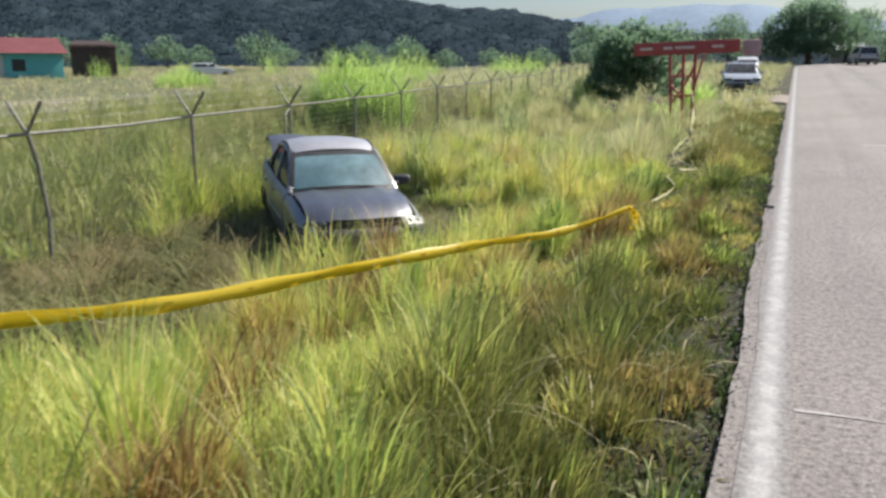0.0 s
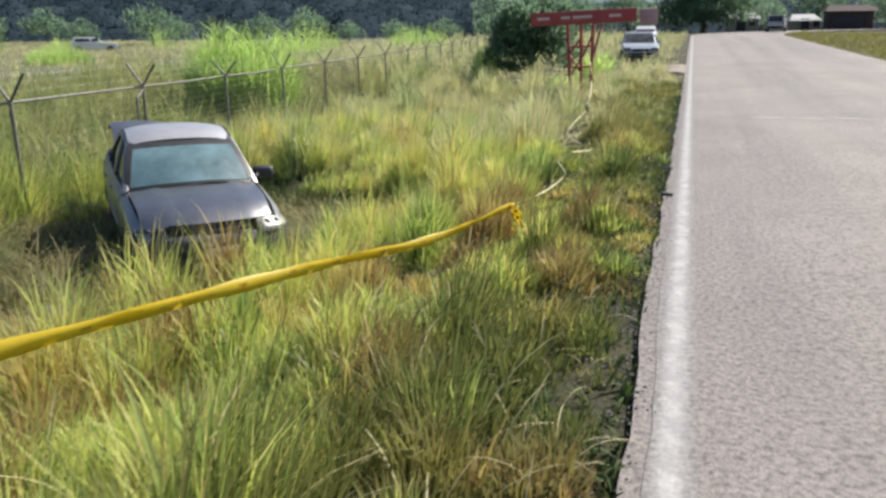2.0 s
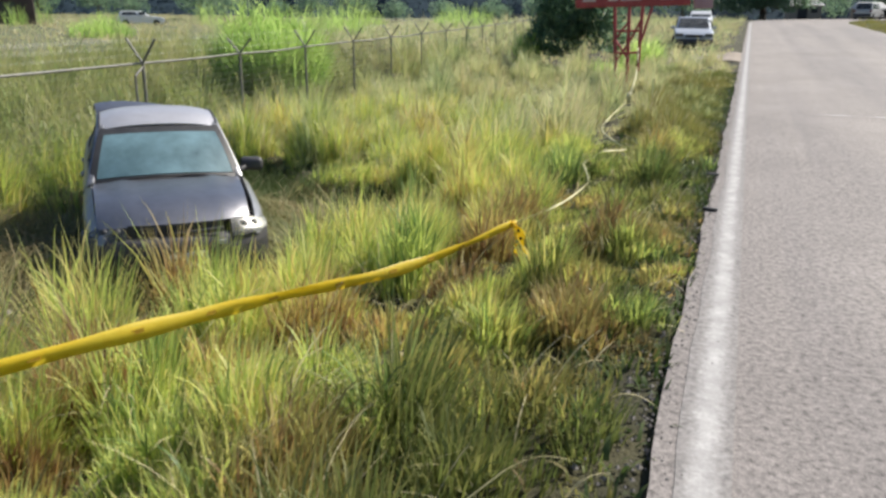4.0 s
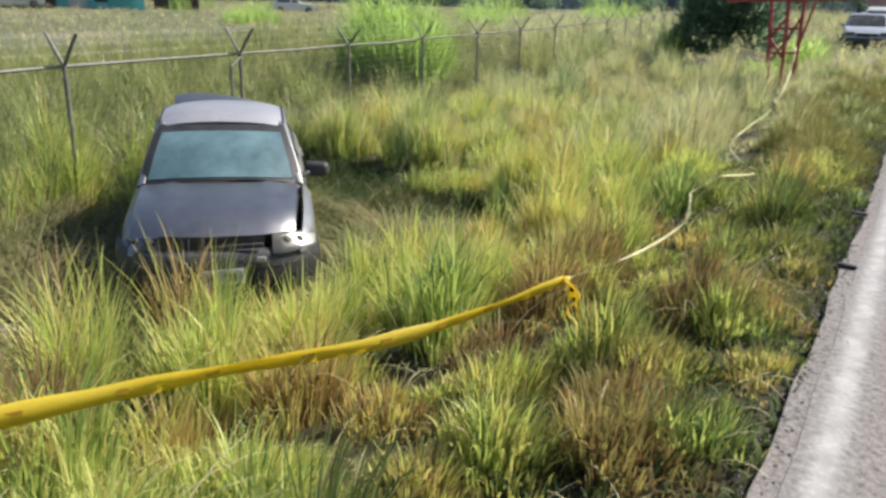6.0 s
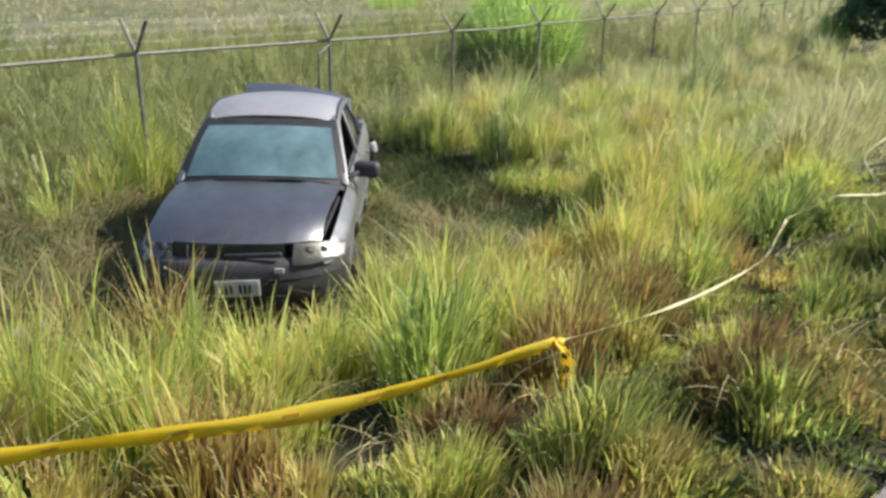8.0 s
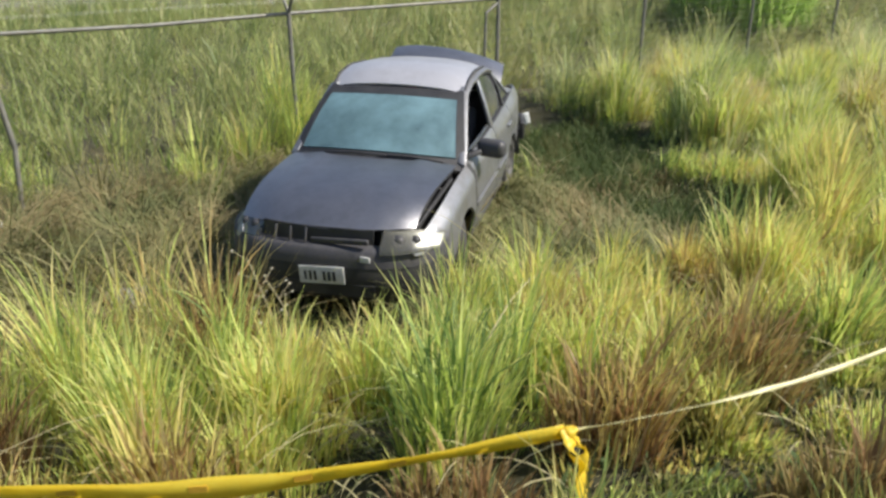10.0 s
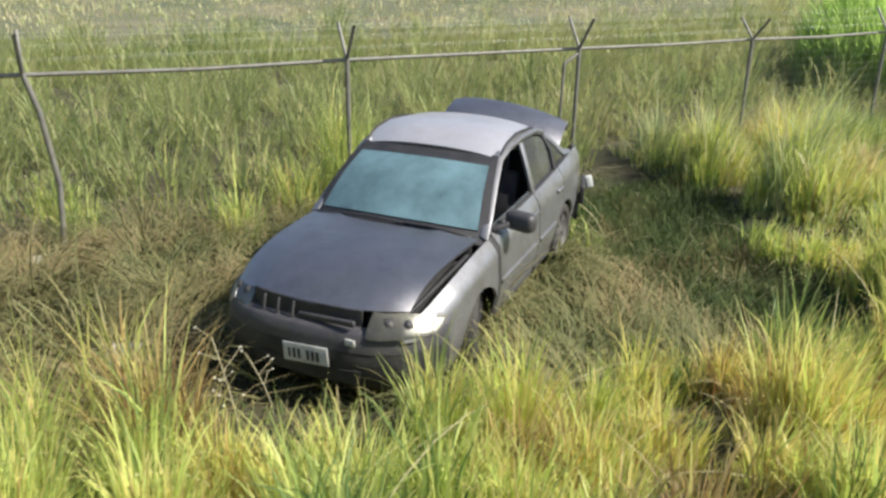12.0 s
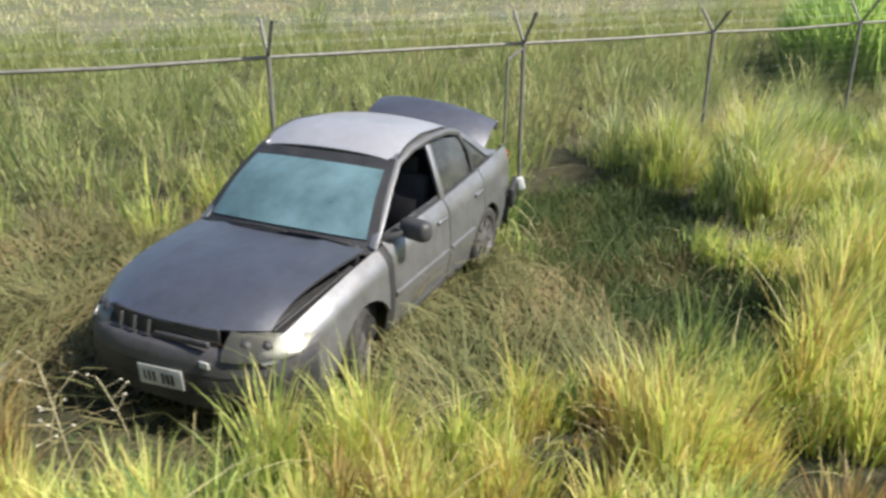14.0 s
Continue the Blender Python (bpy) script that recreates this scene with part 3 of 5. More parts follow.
def part(name, bm, material, parent, label="", smooth=False):
    me = bpy.data.meshes.new(name)
    bmesh.ops.recalc_face_normals(bm, faces=bm.faces)
    bm.to_mesh(me)
    bm.free()
    if material:
        me.materials.append(material)
    if smooth:
        me.polygons.foreach_set("use_smooth", [True] * len(me.polygons))
    ob = new(name, me)
    ob.parent = parent
    return tagged(ob, label)


FENCE_Z = 0.84


def fence_x(y):
    return -8.2 - 0.105 * (y - 6.26) + (0.1 * math.sin(y * 0.21))


def build_fence():
    fence = tagged(new("fence"), "galvanised chain-link fence with barbed wire arms", "fence")
    ys = [6.3 + 3.12 * k for k in range(-2, 18)]
    for k, y in enumerate(ys):
        x = fence_x(y)
        rise = float(road_rise(y)) * 0.7
        base = float(land(x, y)) - 0.1
        top = FENCE_Z + rise
        bm = bmesh.new()
        bend = 0.10 if k == 2 else 0.0      # one post is buckled
        pts = [(x + 0.02, y + bend * 0.9, base), (x, y + bend * 1.6, base + 0.85), (x, y + bend * 0.9, top - 0.35), (x, y, top + 0.03)]
        for a, b in zip(pts, pts[1:]):
            tube(bm, a, b, 0.027)
        post = part("post", bm, M_PIPE, fence, smooth=True)
        turn = 1.0 if k % 5 else 0.8
        for sgn in (-1, 1):
            bm = bmesh.new()
            tube(bm, (x, y, top), (x + 0.26 * sgn, y + 0.02 * sgn, top + 0.37 * turn), 0.02)
            part("arm", bm, M_PIPE, post, smooth=True)
        if k == 4:                           # a brace beside one post
            bm = bmesh.new()
            tube(bm, (x, y, top - 0.05), (x + 0.03, y - 0.22, top - 0.18), 0.02)
            tube(bm, (x + 0.03, y - 0.22, top - 0.17), (x + 0.03, y - 0.26, base), 0.02)
            part("brace", bm, M_PIPE, fence, smooth=True)
        if k + 1 < len(ys):
            y2 = ys[k + 1]
            x2, top2 = fence_x(y2), FENCE_Z + float(road_rise(y2)) * 0.7
            bm = bmesh.new()
            sag = [0.0, -0.012 * (k % 3), 0.0]
            for i in range(2):
                f, g = i / 2, (i + 1) / 2
                tube(bm, (x + (x2 - x) * f, y + (y2 - y) * f, top + (top2 - top) * f + sag[i]), (x + (x2 - x) * g, y + (y2 - y) * g, top + (top2 - top) * g + sag[i + 1]), 0.021)
            part("rail", bm, M_PIPE, fence, smooth=True)
            if k < 12:
                for sgn in (-1, 1):
                    for f in (0.35, 0.65, 0.95):
                        bm = bmesh.new()
                        tube(bm, (x + 0.26 * sgn * f, y, top + 0.37 * f), (x2 + 0.26 * sgn * f, y2, top2 + 0.37 * f), 0.0011, 3)
                        part("barbed_wire", bm, M_BARB, fence)
            if k < 8:
                # chain link: zigzag wires side by side
                verts, faces = [], []
                cell, count = 0.055, int(3.12 / 0.055)
                rows = int((top - base - 0.1) / cell)
                for c in range(count):
                    f0 = c / count
                    for r in range(rows + 1):
                        off = 0.5 if (r % 2) else -0.5
                        f = f0 + (off + 0.5) / count
                        px, py, pz = x + (x2 - x) * f, y + (y2 - y) * f, top - 0.02 - r * cell
                        verts += [(px, py - 0.0026, pz), (px, py + 0.0026, pz), (px + 0.004, py, pz)]
                    b0 = len(verts) - 3 * (rows + 1)
                    for r in range(rows):
                        q = b0 + 3 * r
                        faces += [(q, q + 1, q + 4, q + 3), (q + 1, q + 2, q + 5, q + 4), (q + 2, q, q + 3, q + 5)]
                mesh_ob = new("chain_link", mesh_from("chain_link", verts, faces, M_WIRE))
                mesh_ob.parent = fence
    return fence


build_fence()


# ---- the crashed car ----
def rows_mesh(bm, rows, mirror=False):
    """Faces between rows of points; all rows equally long."""
    made = [[bm.verts.new((p[0], -p[1] if mirror else p[1], p[2])) for p in row] for row in rows]
    for r0, r1 in zip(made, made[1:]):
        for a, b, c, d in zip(r0, r0[1:], r1[1:], r1):
            if mirror:
                bm.faces.new((d, c, b, a))
            else:
                bm.faces.new((a, b, c, d))


def panel(name, rows, material, parent, label="", thick=0.02, mirror=False, offset=-1.0, smooth=True):
    bm = bmesh.new()
    rows_mesh(bm, rows, mirror)
    for e in bm.edges:
        e.smooth = not e.is_boundary
    ob = part(name, bm, material, parent, label, smooth)
    if thick:
        s = ob.modifiers.new("thickness", "SOLIDIFY")
        s.thickness, s.offset = thick, offset
    return ob


def strip(name, points, across_dir, width, thick, material, parent, label=""):
    """A flat bar of a given width swept along points; across_dir is the direction of its width."""
    bm = bmesh.new()
    a = Vector(across_dir).normalized()
    loops = []
    for i, p in enumerate(points):
        p = Vector(p)
        d = (Vector(points[min(i + 1, len(points) - 1)]) - Vector(points[max(i - 1, 0)])).normalized()
        n = d.cross(a).normalized()
        w = width[i] if isinstance(width, (list, tuple)) else width
        q = [p + a * w / 2 + n * thick / 2, p - a * w / 2 + n * thick / 2, p - a * w / 2 - n * thick / 2, p + a * w / 2 - n * thick / 2]
        loops.append([bm.verts.new(v) for v in q])
    for l0, l1 in zip(loops, loops[1:]):
        for k in range(4):
            bm.faces.new((l0[k], l0[(k + 1) % 4], l1[(k + 1) % 4], l1[k]))
    bm.faces.new(loops[0])
    bm.faces.new(loops[-1])
    ob = part(name, bm, material, parent, label, True)
    bv = ob.modifiers.new("edge", "BEVEL")
    bv.width, bv.segments = min(thick, 0.02) * 0.4, 2
    return ob


def rounded(name, centre, size, material, parent, label="", round_=0.02, turn=(0, 0, 0)):
    bm = bmesh.new()
    box(bm, (0, 0, 0), size)
    bmesh.ops.bevel(bm, geom=bm.edges[:], offset=round_, segments=3, affect="EDGES", profile=0.5)
    bmesh.ops.transform(bm, matrix=pose(*centre, *turn), verts=bm.verts)
    return part(name, bm, material, parent, label, True)


CAR_X = (-2.10, -2.02, -1.85, -1.50, -1.10, -0.60, 0.00, 0.70, 1.05, 1.40, 1.70, 1.88, 2.00)
BELT = (0.92, 0.96, 0.985, 0.985, 0.96, 0.935, 0.91, 0.885, 0.85, 0.80, 0.735, 0.68, 0.62)
W_TOP = (0.56, 0.64, 0.705, 0.735, 0.75, 0.76, 0.76, 0.735, 0.725, 0.715, 0.69, 0.655, 0.60)
W_MAX = (0.60, 0.70, 0.775, 0.82, 0.83, 0.835, 0.835, 0.835, 0.83, 0.825, 0.79, 0.73, 0.64)
AXLES, ARCH = (1.24, -1.20), 0.335
STRUCK = (1.03, -1.20)                # on the struck side the front wheel is pushed back


def belt(x):
    return float(np.interp(x, CAR_X, BELT))


def flank(x, z):
    """Half the car's width at x and z."""
    t = (z - 0.18) / (belt(x) - 0.18)
    f = float(np.interp(t, (0, 0.12, 0.35, 0.58, 0.64, 0.82, 0.95, 1.0), (0.915, 0.955, 0.995, 1.0, 0.992, 0.985, 0.955, 0.92)))
    wt, wm = float(np.interp(x, CAR_X, W_TOP)), float(np.interp(x, CAR_X, W_MAX))
    return wm * f if t < 0.82 else wm * 0.985 + (wt - wm * 0.985) * ((t - 0.82) / 0.18) ** 1.7


def sill(x, axles=AXLES):
    z = 0.20
    for c in axles:
        if abs(x - c) < ARCH:
            z = max(z, 0.28 + math.sqrt(ARCH ** 2 - (x - c) ** 2))
    return z


def side_rows(x0, x1, out=0.0, rows=12, axles=AXLES):
    xs = np.linspace(x0, x1, max(int(abs(x1 - x0) / 0.045), 3))
    grid = []
    for x in xs:
        lo, hi = max(sill(x, axles), 0.60 if x > 1.63 else 0), belt(x)
        grid.append([(x, flank(x, lo + (hi - lo) * k / rows) + out, lo + (hi - lo) * k / rows) for k in range(rows + 1)])
    return grid


def wheel(parent, x, y, steer=0.0):
    w = new("wheel")
    w.parent = parent
    w.matrix_basis = pose(x, y, 0.285, 0, 0, steer)
    prof = [(0.205, -0.085), (0.25, -0.092), (0.275, -0.082), (0.288, -0.05), (0.290, 0), (0.288, 0.05), (0.275, 0.082), (0.25, 0.092), (0.205, 0.085)]
    bm = bmesh.new()
    n = 36
    rows_mesh(bm, [[(r * math.cos(a), s, r * math.sin(a)) for r, s in prof] for a in np.linspace(0, 2 * math.pi, n + 1)])
    bmesh.ops.remove_doubles(bm, verts=bm.verts, dist=1e-5)
    part("tyre", bm, M_RUBBER, w, smooth=True)
    out = 1 if y > 0 else -1
    bm = bmesh.new()
    dish = [(0.206, 0.085), (0.195, 0.07), (0.17, 0.055), (0.09, 0.062), (0.05, 0.072), (0.0, 0.074)]
    rows_mesh(bm, [[(r * math.cos(a), s * out, r * math.sin(a)) for r, s in dish] for a in np.linspace(0, 2 * math.pi, n + 1)])
    bmesh.ops.remove_doubles(bm, verts=bm.verts, dist=1e-5)
    rim = part("rim", bm, M_RIM, w, "dull silver wheel cover", True)
    for k in range(7):
        a = 2 * math.pi * k / 7
        bm = bmesh.new()
        box(bm, (0.125 * math.cos(a), 0.062 * out, 0.125 * math.sin(a)), (0.075, 0.012, 0.022), None)
        bmesh.ops.rotate(bm, cent=(0.125 * math.cos(a), 0.062 * out, 0.125 * math.sin(a)), matrix=Matrix.Rotation(-a, 3, "Y"), verts=bm.verts)
        part("slot", bm, M_DARK, rim)
    return w


def dusty_glass(name, tint, dust, cover, rough=0.04):
    """A pane: clear tinted glass under an uneven film of dust."""
    m, t, b = mat(name)
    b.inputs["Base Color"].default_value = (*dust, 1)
    b.inputs["Roughness"].default_value = 0.6
    b.inputs["Coat Weight"].default_value = 0.0
    clear = t.nodes.new("ShaderNodeBsdfTransparent")
    clear.inputs[0].default_value = (*tint, 1)
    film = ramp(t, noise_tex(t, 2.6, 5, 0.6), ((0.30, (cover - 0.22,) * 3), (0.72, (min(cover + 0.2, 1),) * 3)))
    both = t.nodes.new("ShaderNodeMixShader")
    t.links.new(film, both.inputs[0])
    t.links.new(clear.outputs[0], both.inputs[1])
    t.links.new(b.outputs[0], both.inputs[2])
    gloss = node(t, "ShaderNodeBsdfGlossy", Roughness=rough)
    fres = node(t, "ShaderNodeFresnel", IOR=1.5)
    top = t.nodes.new("ShaderNodeMixShader")
    t.links.new(fres.outputs[0], top.inputs[0])
    t.links.new(both.outputs[0], top.inputs[1])
    t.links.new(gloss.outputs[0], top.inputs[2])
    t.links.new(top.outputs[0], t.nodes["Material Output"].inputs[0])
    return m


M_PAINT = surface("silver_grey_paint", ((0.3, (0.23, 0.235, 0.25)), (0.7, (0.30, 0.305, 0.325))), 2.2, 0.46, 0.7, 220, 0.03, 0.001, coat=0.5, grime=(0.18, 0.168, 0.148))
M_HOOD = surface("faded_grey_paint", ((0.3, (0.235, 0.235, 0.255)), (0.7, (0.31, 0.31, 0.33))), 1.6, 0.36, 0.85, 200, 0.04, 0.001, coat=0.6, grime=(0.19, 0.187, 0.19))
# roof base colour raised above the body's to hold the bright sky reflection
M_ROOF = surface("sky_paled_roof_paint", ((0.3, (0.47, 0.465, 0.49)), (0.7, (0.56, 0.555, 0.58))), 1.6, 0.40, 0.45, 200, 0.04, 0.001, coat=0.6, grime=(0.42, 0.41, 0.42))
M_RUBBER = surface("rubber", ((0.3, (0.018,) * 3), (0.7, (0.035,) * 3)), 20, 0.8, grime=(0.10, 0.085, 0.06))
M_DARK = surface("dark_plastic", ((0.3, (0.018, 0.018, 0.02)), (0.7, (0.04, 0.04, 0.042))), 6, 0.55)
M_TRIM = surface("grey_plastic", ((0.3, (0.034, 0.034, 0.039)), (0.7, (0.055, 0.055, 0.06))), 5, 0.5, grime=(0.075, 0.07, 0.06))
M_BUMPER = surface("scuffed_bumper", ((0.3, (0.044, 0.043, 0.051)), (0.7, (0.068, 0.066, 0.073))), 5, 0.55, grime=(0.09, 0.085, 0.078))
M_RIM = surface("wheel_silver", ((0.3, (0.09,) * 3), (0.7, (0.15,) * 3)), 14, 0.6, 0.3, grime=(0.09, 0.075, 0.06))
M_SEAT = surface("seat_cloth", ((0.3, (0.022, 0.023, 0.027)), (0.7, (0.042, 0.042, 0.047))), 9, 0.9)
M_BAG = surface("pale_fabric", ((0.3, (0.38, 0.40, 0.40)), (0.7, (0.52, 0.54, 0.53))), 9, 0.9)
M_LAMP = surface("lamp_reflector", ((0.3, (0.05, 0.052, 0.042)), (0.7, (0.17, 0.165, 0.135))), 26, 0.45, 0.3)
M_CLEAR = dusty_glass("lamp_cover", (0.90, 0.91, 0.86), (0.17, 0.165, 0.135), 0.34, 0.34)
# windscreen film: dust, with the sky's blue-green reflection put into its colour
M_SCREEN = dusty_glass("dusty_sky_windscreen", (0.45, 0.60, 0.60), (0.19, 0.33, 0.375), 0.60)
M_WINDOW = dusty_glass("tinted_window", (0.16, 0.18, 0.18), (0.16, 0.17, 0.17), 0.30)
M_PLATE = surface("plate_white", ((0.3, (0.52, 0.52, 0.51)), (0.7, (0.66, 0.66, 0.64))), 9, 0.5, grime=(0.34, 0.33, 0.31))
M_RED = surface("red_lens", ((0.3, (0.14, 0.012, 0.01)), (0.7, (0.20, 0.02, 0.015))), 9, 0.25)


def build_car():
    car = tagged(new("car"), "crashed silver-grey four-door saloon with faded bonnet and raised boot lid", "car")
    # flanks
    for mirror in (False, True):
        s = -1 if mirror else 1
        axles = AXLES if mirror else STRUCK
        pushed = 0.0 if mirror else 0.04     # the struck wing stands out from the door
        panel("front_wing", side_rows(0.66 + 1.7 * pushed, 1.94, pushed * 0.7, axles=axles), M_PAINT, car, "dented silver-grey wing", 0.025, mirror)
        panel("rear_wing", side_rows(-2.08, -1.105), M_PAINT, car, "", 0.025, mirror)
        for name, x0, x1 in (("front_door", -0.335, 0.615), ("rear_door", -1.09, -0.35)):
            door = panel(name, side_rows(x0, x1, 0.002), M_PAINT, car, "", 0.03, mirror)
            hx = x0 + 0.12
            rounded("handle", (hx + 0.02, s * (flank(hx, 0.80) + 0.012), 0.795), (0.17, 0.03, 0.035), M_PAINT, door, "", 0.012)
            lo = max(x0 + 0.02, -0.84)
            strip("moulding", [(x, s * (flank(x, 0.50) + 0.010), 0.50) for x in np.linspace(lo, x1 - 0.02, 8)], (0, 0, 1), 0.045, 0.016, M_PAINT, door, "silver rubbing strip")
            strip("sill_trim", [(x, s * (flank(x, 0.225) + 0.006), 0.222) for x in np.linspace(lo, x1 - 0.02, 8)], (0, 0, 1), 0.05, 0.02, M_TRIM, door)
        gx = 0.672 if not mirror else 0.637
        strip("shut_gap", [(gx, s * (flank(gx, z) + (0.006 if not mirror else -0.006)), z) for z in np.linspace(0.24, belt(gx) - 0.01, 9)], (1, 0, 0), 0.115 if not mirror else 0.04, 0.012, M_DARK, car)
        # pillars and roof rail
        rail_line = [(0.74, 0.735, 0.875), (0.55, 0.70, 1.02), (0.32, 0.645, 1.19), (0.12, 0.60, 1.325), (-0.10, 0.590, 1.375), (-0.40, 0.590, 1.392), (-0.75, 0.588, 1.368), (-0.99, 0.592, 1.305)]
        strip("roof_rail", [(x, s * y, z) for x, y, z in rail_line], (0.12, s * 1.0, -0.35), [0.075, 0.078, 0.08, 0.085, 0.09, 0.09, 0.085, 0.075], 0.045, M_PAINT, car)
        lower = [(-0.95, 0.600, 1.295), (-1.03, 0.622, 1.255), (-1.19, 0.665, 1.15), (-1.385, 0.712, 1.01), (-1.52, 0.742, 0.975)]
        upper = [(-0.95, 0.545, 1.352), (-1.10, 0.570, 1.290), (-1.30, 0.610, 1.175), (-1.52, 0.655, 1.035), (-1.70, 0.690, 0.985)]
        panel("rear_quarter", [[tuple(a + (b - a) * f + (0.012 * math.sin(math.pi * f) if k == 1 else 0) for k, (a, b) in enumerate(zip(p, q))) for f in (0, 0.33, 0.66, 1)] for p, q in zip(lower, upper)], M_PAINT, car, "", 0.03, mirror)
        strip("door_pillar", [(-0.335, s * 0.758, 0.92), (-0.355, s * 0.69, 1.12), (-0.38, s * 0.605, 1.34)], (1, 0, 0), 0.075, 0.035, M_PAINT, car)
        strip("rear_pillar", [(-0.99, s * 0.748, 0.95), (-1.04, s * 0.675, 1.13), (-0.98, s * 0.60, 1.29)], (1, 0, 0), 0.045, 0.03, M_DARK, car)
        strip("belt_seal", [(x, s * (flank(x, belt(x)) - 0.012), belt(x) + 0.006) for x in np.linspace(0.70, -1.5, 16)], (0, 1, 0), 0.03, 0.018, M_DARK, car)
        # side windows
        def pane(name, lower, upper, lab):
            return panel(name, [[(a[0] + (b[0] - a[0]) * k / 4, a[1] + (b[1] - a[1]) * k / 4 + 0.012 * math.sin(math.pi * k / 4), a[2] + (b[2] - a[2]) * k / 4) for k in range(5)] for a, b in zip(lower, upper)], M_WINDOW, car, lab, 0.004, mirror)
        if mirror:
            pane("window", [(0.62, 0.715, 0.90), (0.2, 0.735, 0.91), (-0.295, 0.735, 0.92)], [(0.50, 0.68, 1.02), (0.08, 0.60, 1.30), (-0.34, 0.59, 1.33)], "dark tinted side window")
        else:
            # the wound-down pane stands only a hand high above the belt
            pane("window", [(0.62, 0.725, 0.90), (0.2, 0.738, 0.91), (-0.295, 0.738, 0.92)], [(0.58, 0.715, 0.93), (0.17, 0.727, 0.945), (-0.30, 0.727, 0.955)], "lowered side window")
        pane("window", [(-0.375, 0.735, 0.925), (-0.65, 0.735, 0.935), (-0.97, 0.728, 0.95)], [(-0.405, 0.59, 1.33), (-0.68, 0.585, 1.325), (-0.99, 0.60, 1.27)], "dark tinted side window")
        pane("quarter_window", [(-1.03, 0.725, 0.955), (-1.2, 0.718, 0.965), (-1.38, 0.71, 0.975)], [(-1.02, 0.61, 1.25), (-1.18, 0.655, 1.14), (-1.37, 0.70, 1.0)], "small dark rear quarter window")
    # roof
    rows = []
    for x in np.linspace(0.135, -0.99, 16):
        top = float(np.interp(x, (-0.99, -0.7, -0.3, -0.05, 0.135), (1.375, 1.465, 1.505, 1.475, 1.388)))
        half = float(np.interp(x, (-0.99, -0.4, 0.135), (0.575, 0.59, 0.60)))
        rows.append([(x + 0.03 * (1 - v * v) * (1 if x > -0.4 else -1), half * v, top - 0.042 * v * v - 0.022 * v ** 6) for v in np.linspace(-1, 1, 15)])
    panel("roof", rows, M_ROOF, car, "grey roof panel, paled for the sky's reflection", 0.02)
    for side in (0, -1):
        strip("gutter", [(row[side][0], row[side][1] * 1.012, row[side][2] + 0.004) for row in rows], (0, 1, 0), 0.020, 0.016, M_DARK, car)
    # windscreen with its black surround and tinted band
    def screen_point(u, v, grow=0.0):
        yb, yt = 0.725 + grow, 0.575 + grow
        b = (0.735 + 0.13 * (1 - v * v) + grow, yb * v, 0.882 + 0.055 * (1 - v * v) - grow * 0.6)
        t = (0.135 + 0.035 * (1 - v * v) - grow * 0.6, yt * v, 1.348 + 0.022 * (1 - v * v) + grow * 0.4)
        arc = 0.045 * math.sin(math.pi * u)
        return tuple(b[k] + (t[k] - b[k]) * u + (0.57 * arc, 0, 0.82 * arc)[k] for k in range(3))
    vs = np.linspace(-1, 1, 15)
    panel("windscreen", [[screen_point(u, v) for v in vs] for u in np.linspace(0.075, 0.845, 10)], M_SCREEN, car, "dusty cracked windscreen, sky reflection in its blue-green film", 0.005)
    panel("tint_band", [[screen_point(u, v) for v in vs] for u in (0.847, 0.91, 0.985)], M_DARK, car, "dark band along the windscreen top", 0.005)
    panel("cowl", [[screen_point(u, v, 0.012) for v in vs] for u in (-0.05, 0.0, 0.073)], M_DARK, car, "black scuttle below the windscreen", 0.008)
    for s in (-1, 1):
        panel("screen_seal", [[screen_point(u, s * v, 0.008) for v in (0.94, 0.99, 1.04)] for u in np.linspace(0, 1, 9)], M_DARK, car, "", 0.008)
    for a, b in (((0.850, -0.42, 0.945), (0.880, 0.13, 0.965)), ((0.872, 0.05, 0.965), (0.805, 0.60, 0.922))):
        strip("wiper", [a, tuple((Vector(a) + Vector(b)) / 2 + Vector((0, 0, 0.012))), b], (0.7, 0, -0.7), 0.022, 0.016, M_DARK, car)
    # bonnet, sprung and pushed over, a dark gap along one edge
    rows = []
    for u in np.linspace(0, 1, 18):
        row = []
        for v in np.linspace(-1, 1, 21):
            vv = abs(v)
            x0, x1 = 0.905 - 0.10 * v * v, 1.975 - 0.13 * v * v - 0.06 * vv ** 6
            half = (0.715 - 0.03 * u) if v < 0 else (0.714 - 0.052 * u)
            z = 0.948 - 0.028 * u - 0.035 * u ** 2 - 0.13 * u ** 5 - (0.045 - 0.020 * u) * v * v - 0.012 * u * vv ** 10
            z += 0.018 * math.exp(-((vv - 0.62) / 0.10) ** 2) * (1 - 0.7 * u)
            z += 0.020 * u * (1 if v > 0 else 0) * v
            z += 0.006 * math.sin(5 * v + 3 * u) * u
            row.append((x0 + (x1 - x0) * u, half * v - 0.012 * u, z))
        rows.append(row)
    panel("bonnet", rows, M_HOOD, car, "faded dark grey bonnet, sprung and misaligned", 0.022)
    rounded("engine_bay", (1.36, 0, 0.53), (0.92, 1.26, 0.44), M_DARK, car, "dark engine bay seen through the gap", 0.03)
    rounded("bay_rail", (1.36, 0.668, 0.775), (0.80, 0.03, 0.03), M_DARK, car, "", 0.008, (0, 8.5, -5))
    # nose: grille, bumper, plate, lamps
    nose_y, nose_x = (0, 0.30, 0.50, 0.65, 0.75, 0.81, 0.838, 0.84), (2.06, 2.05, 2.01, 1.93, 1.83, 1.72, 1.63, 1.58)
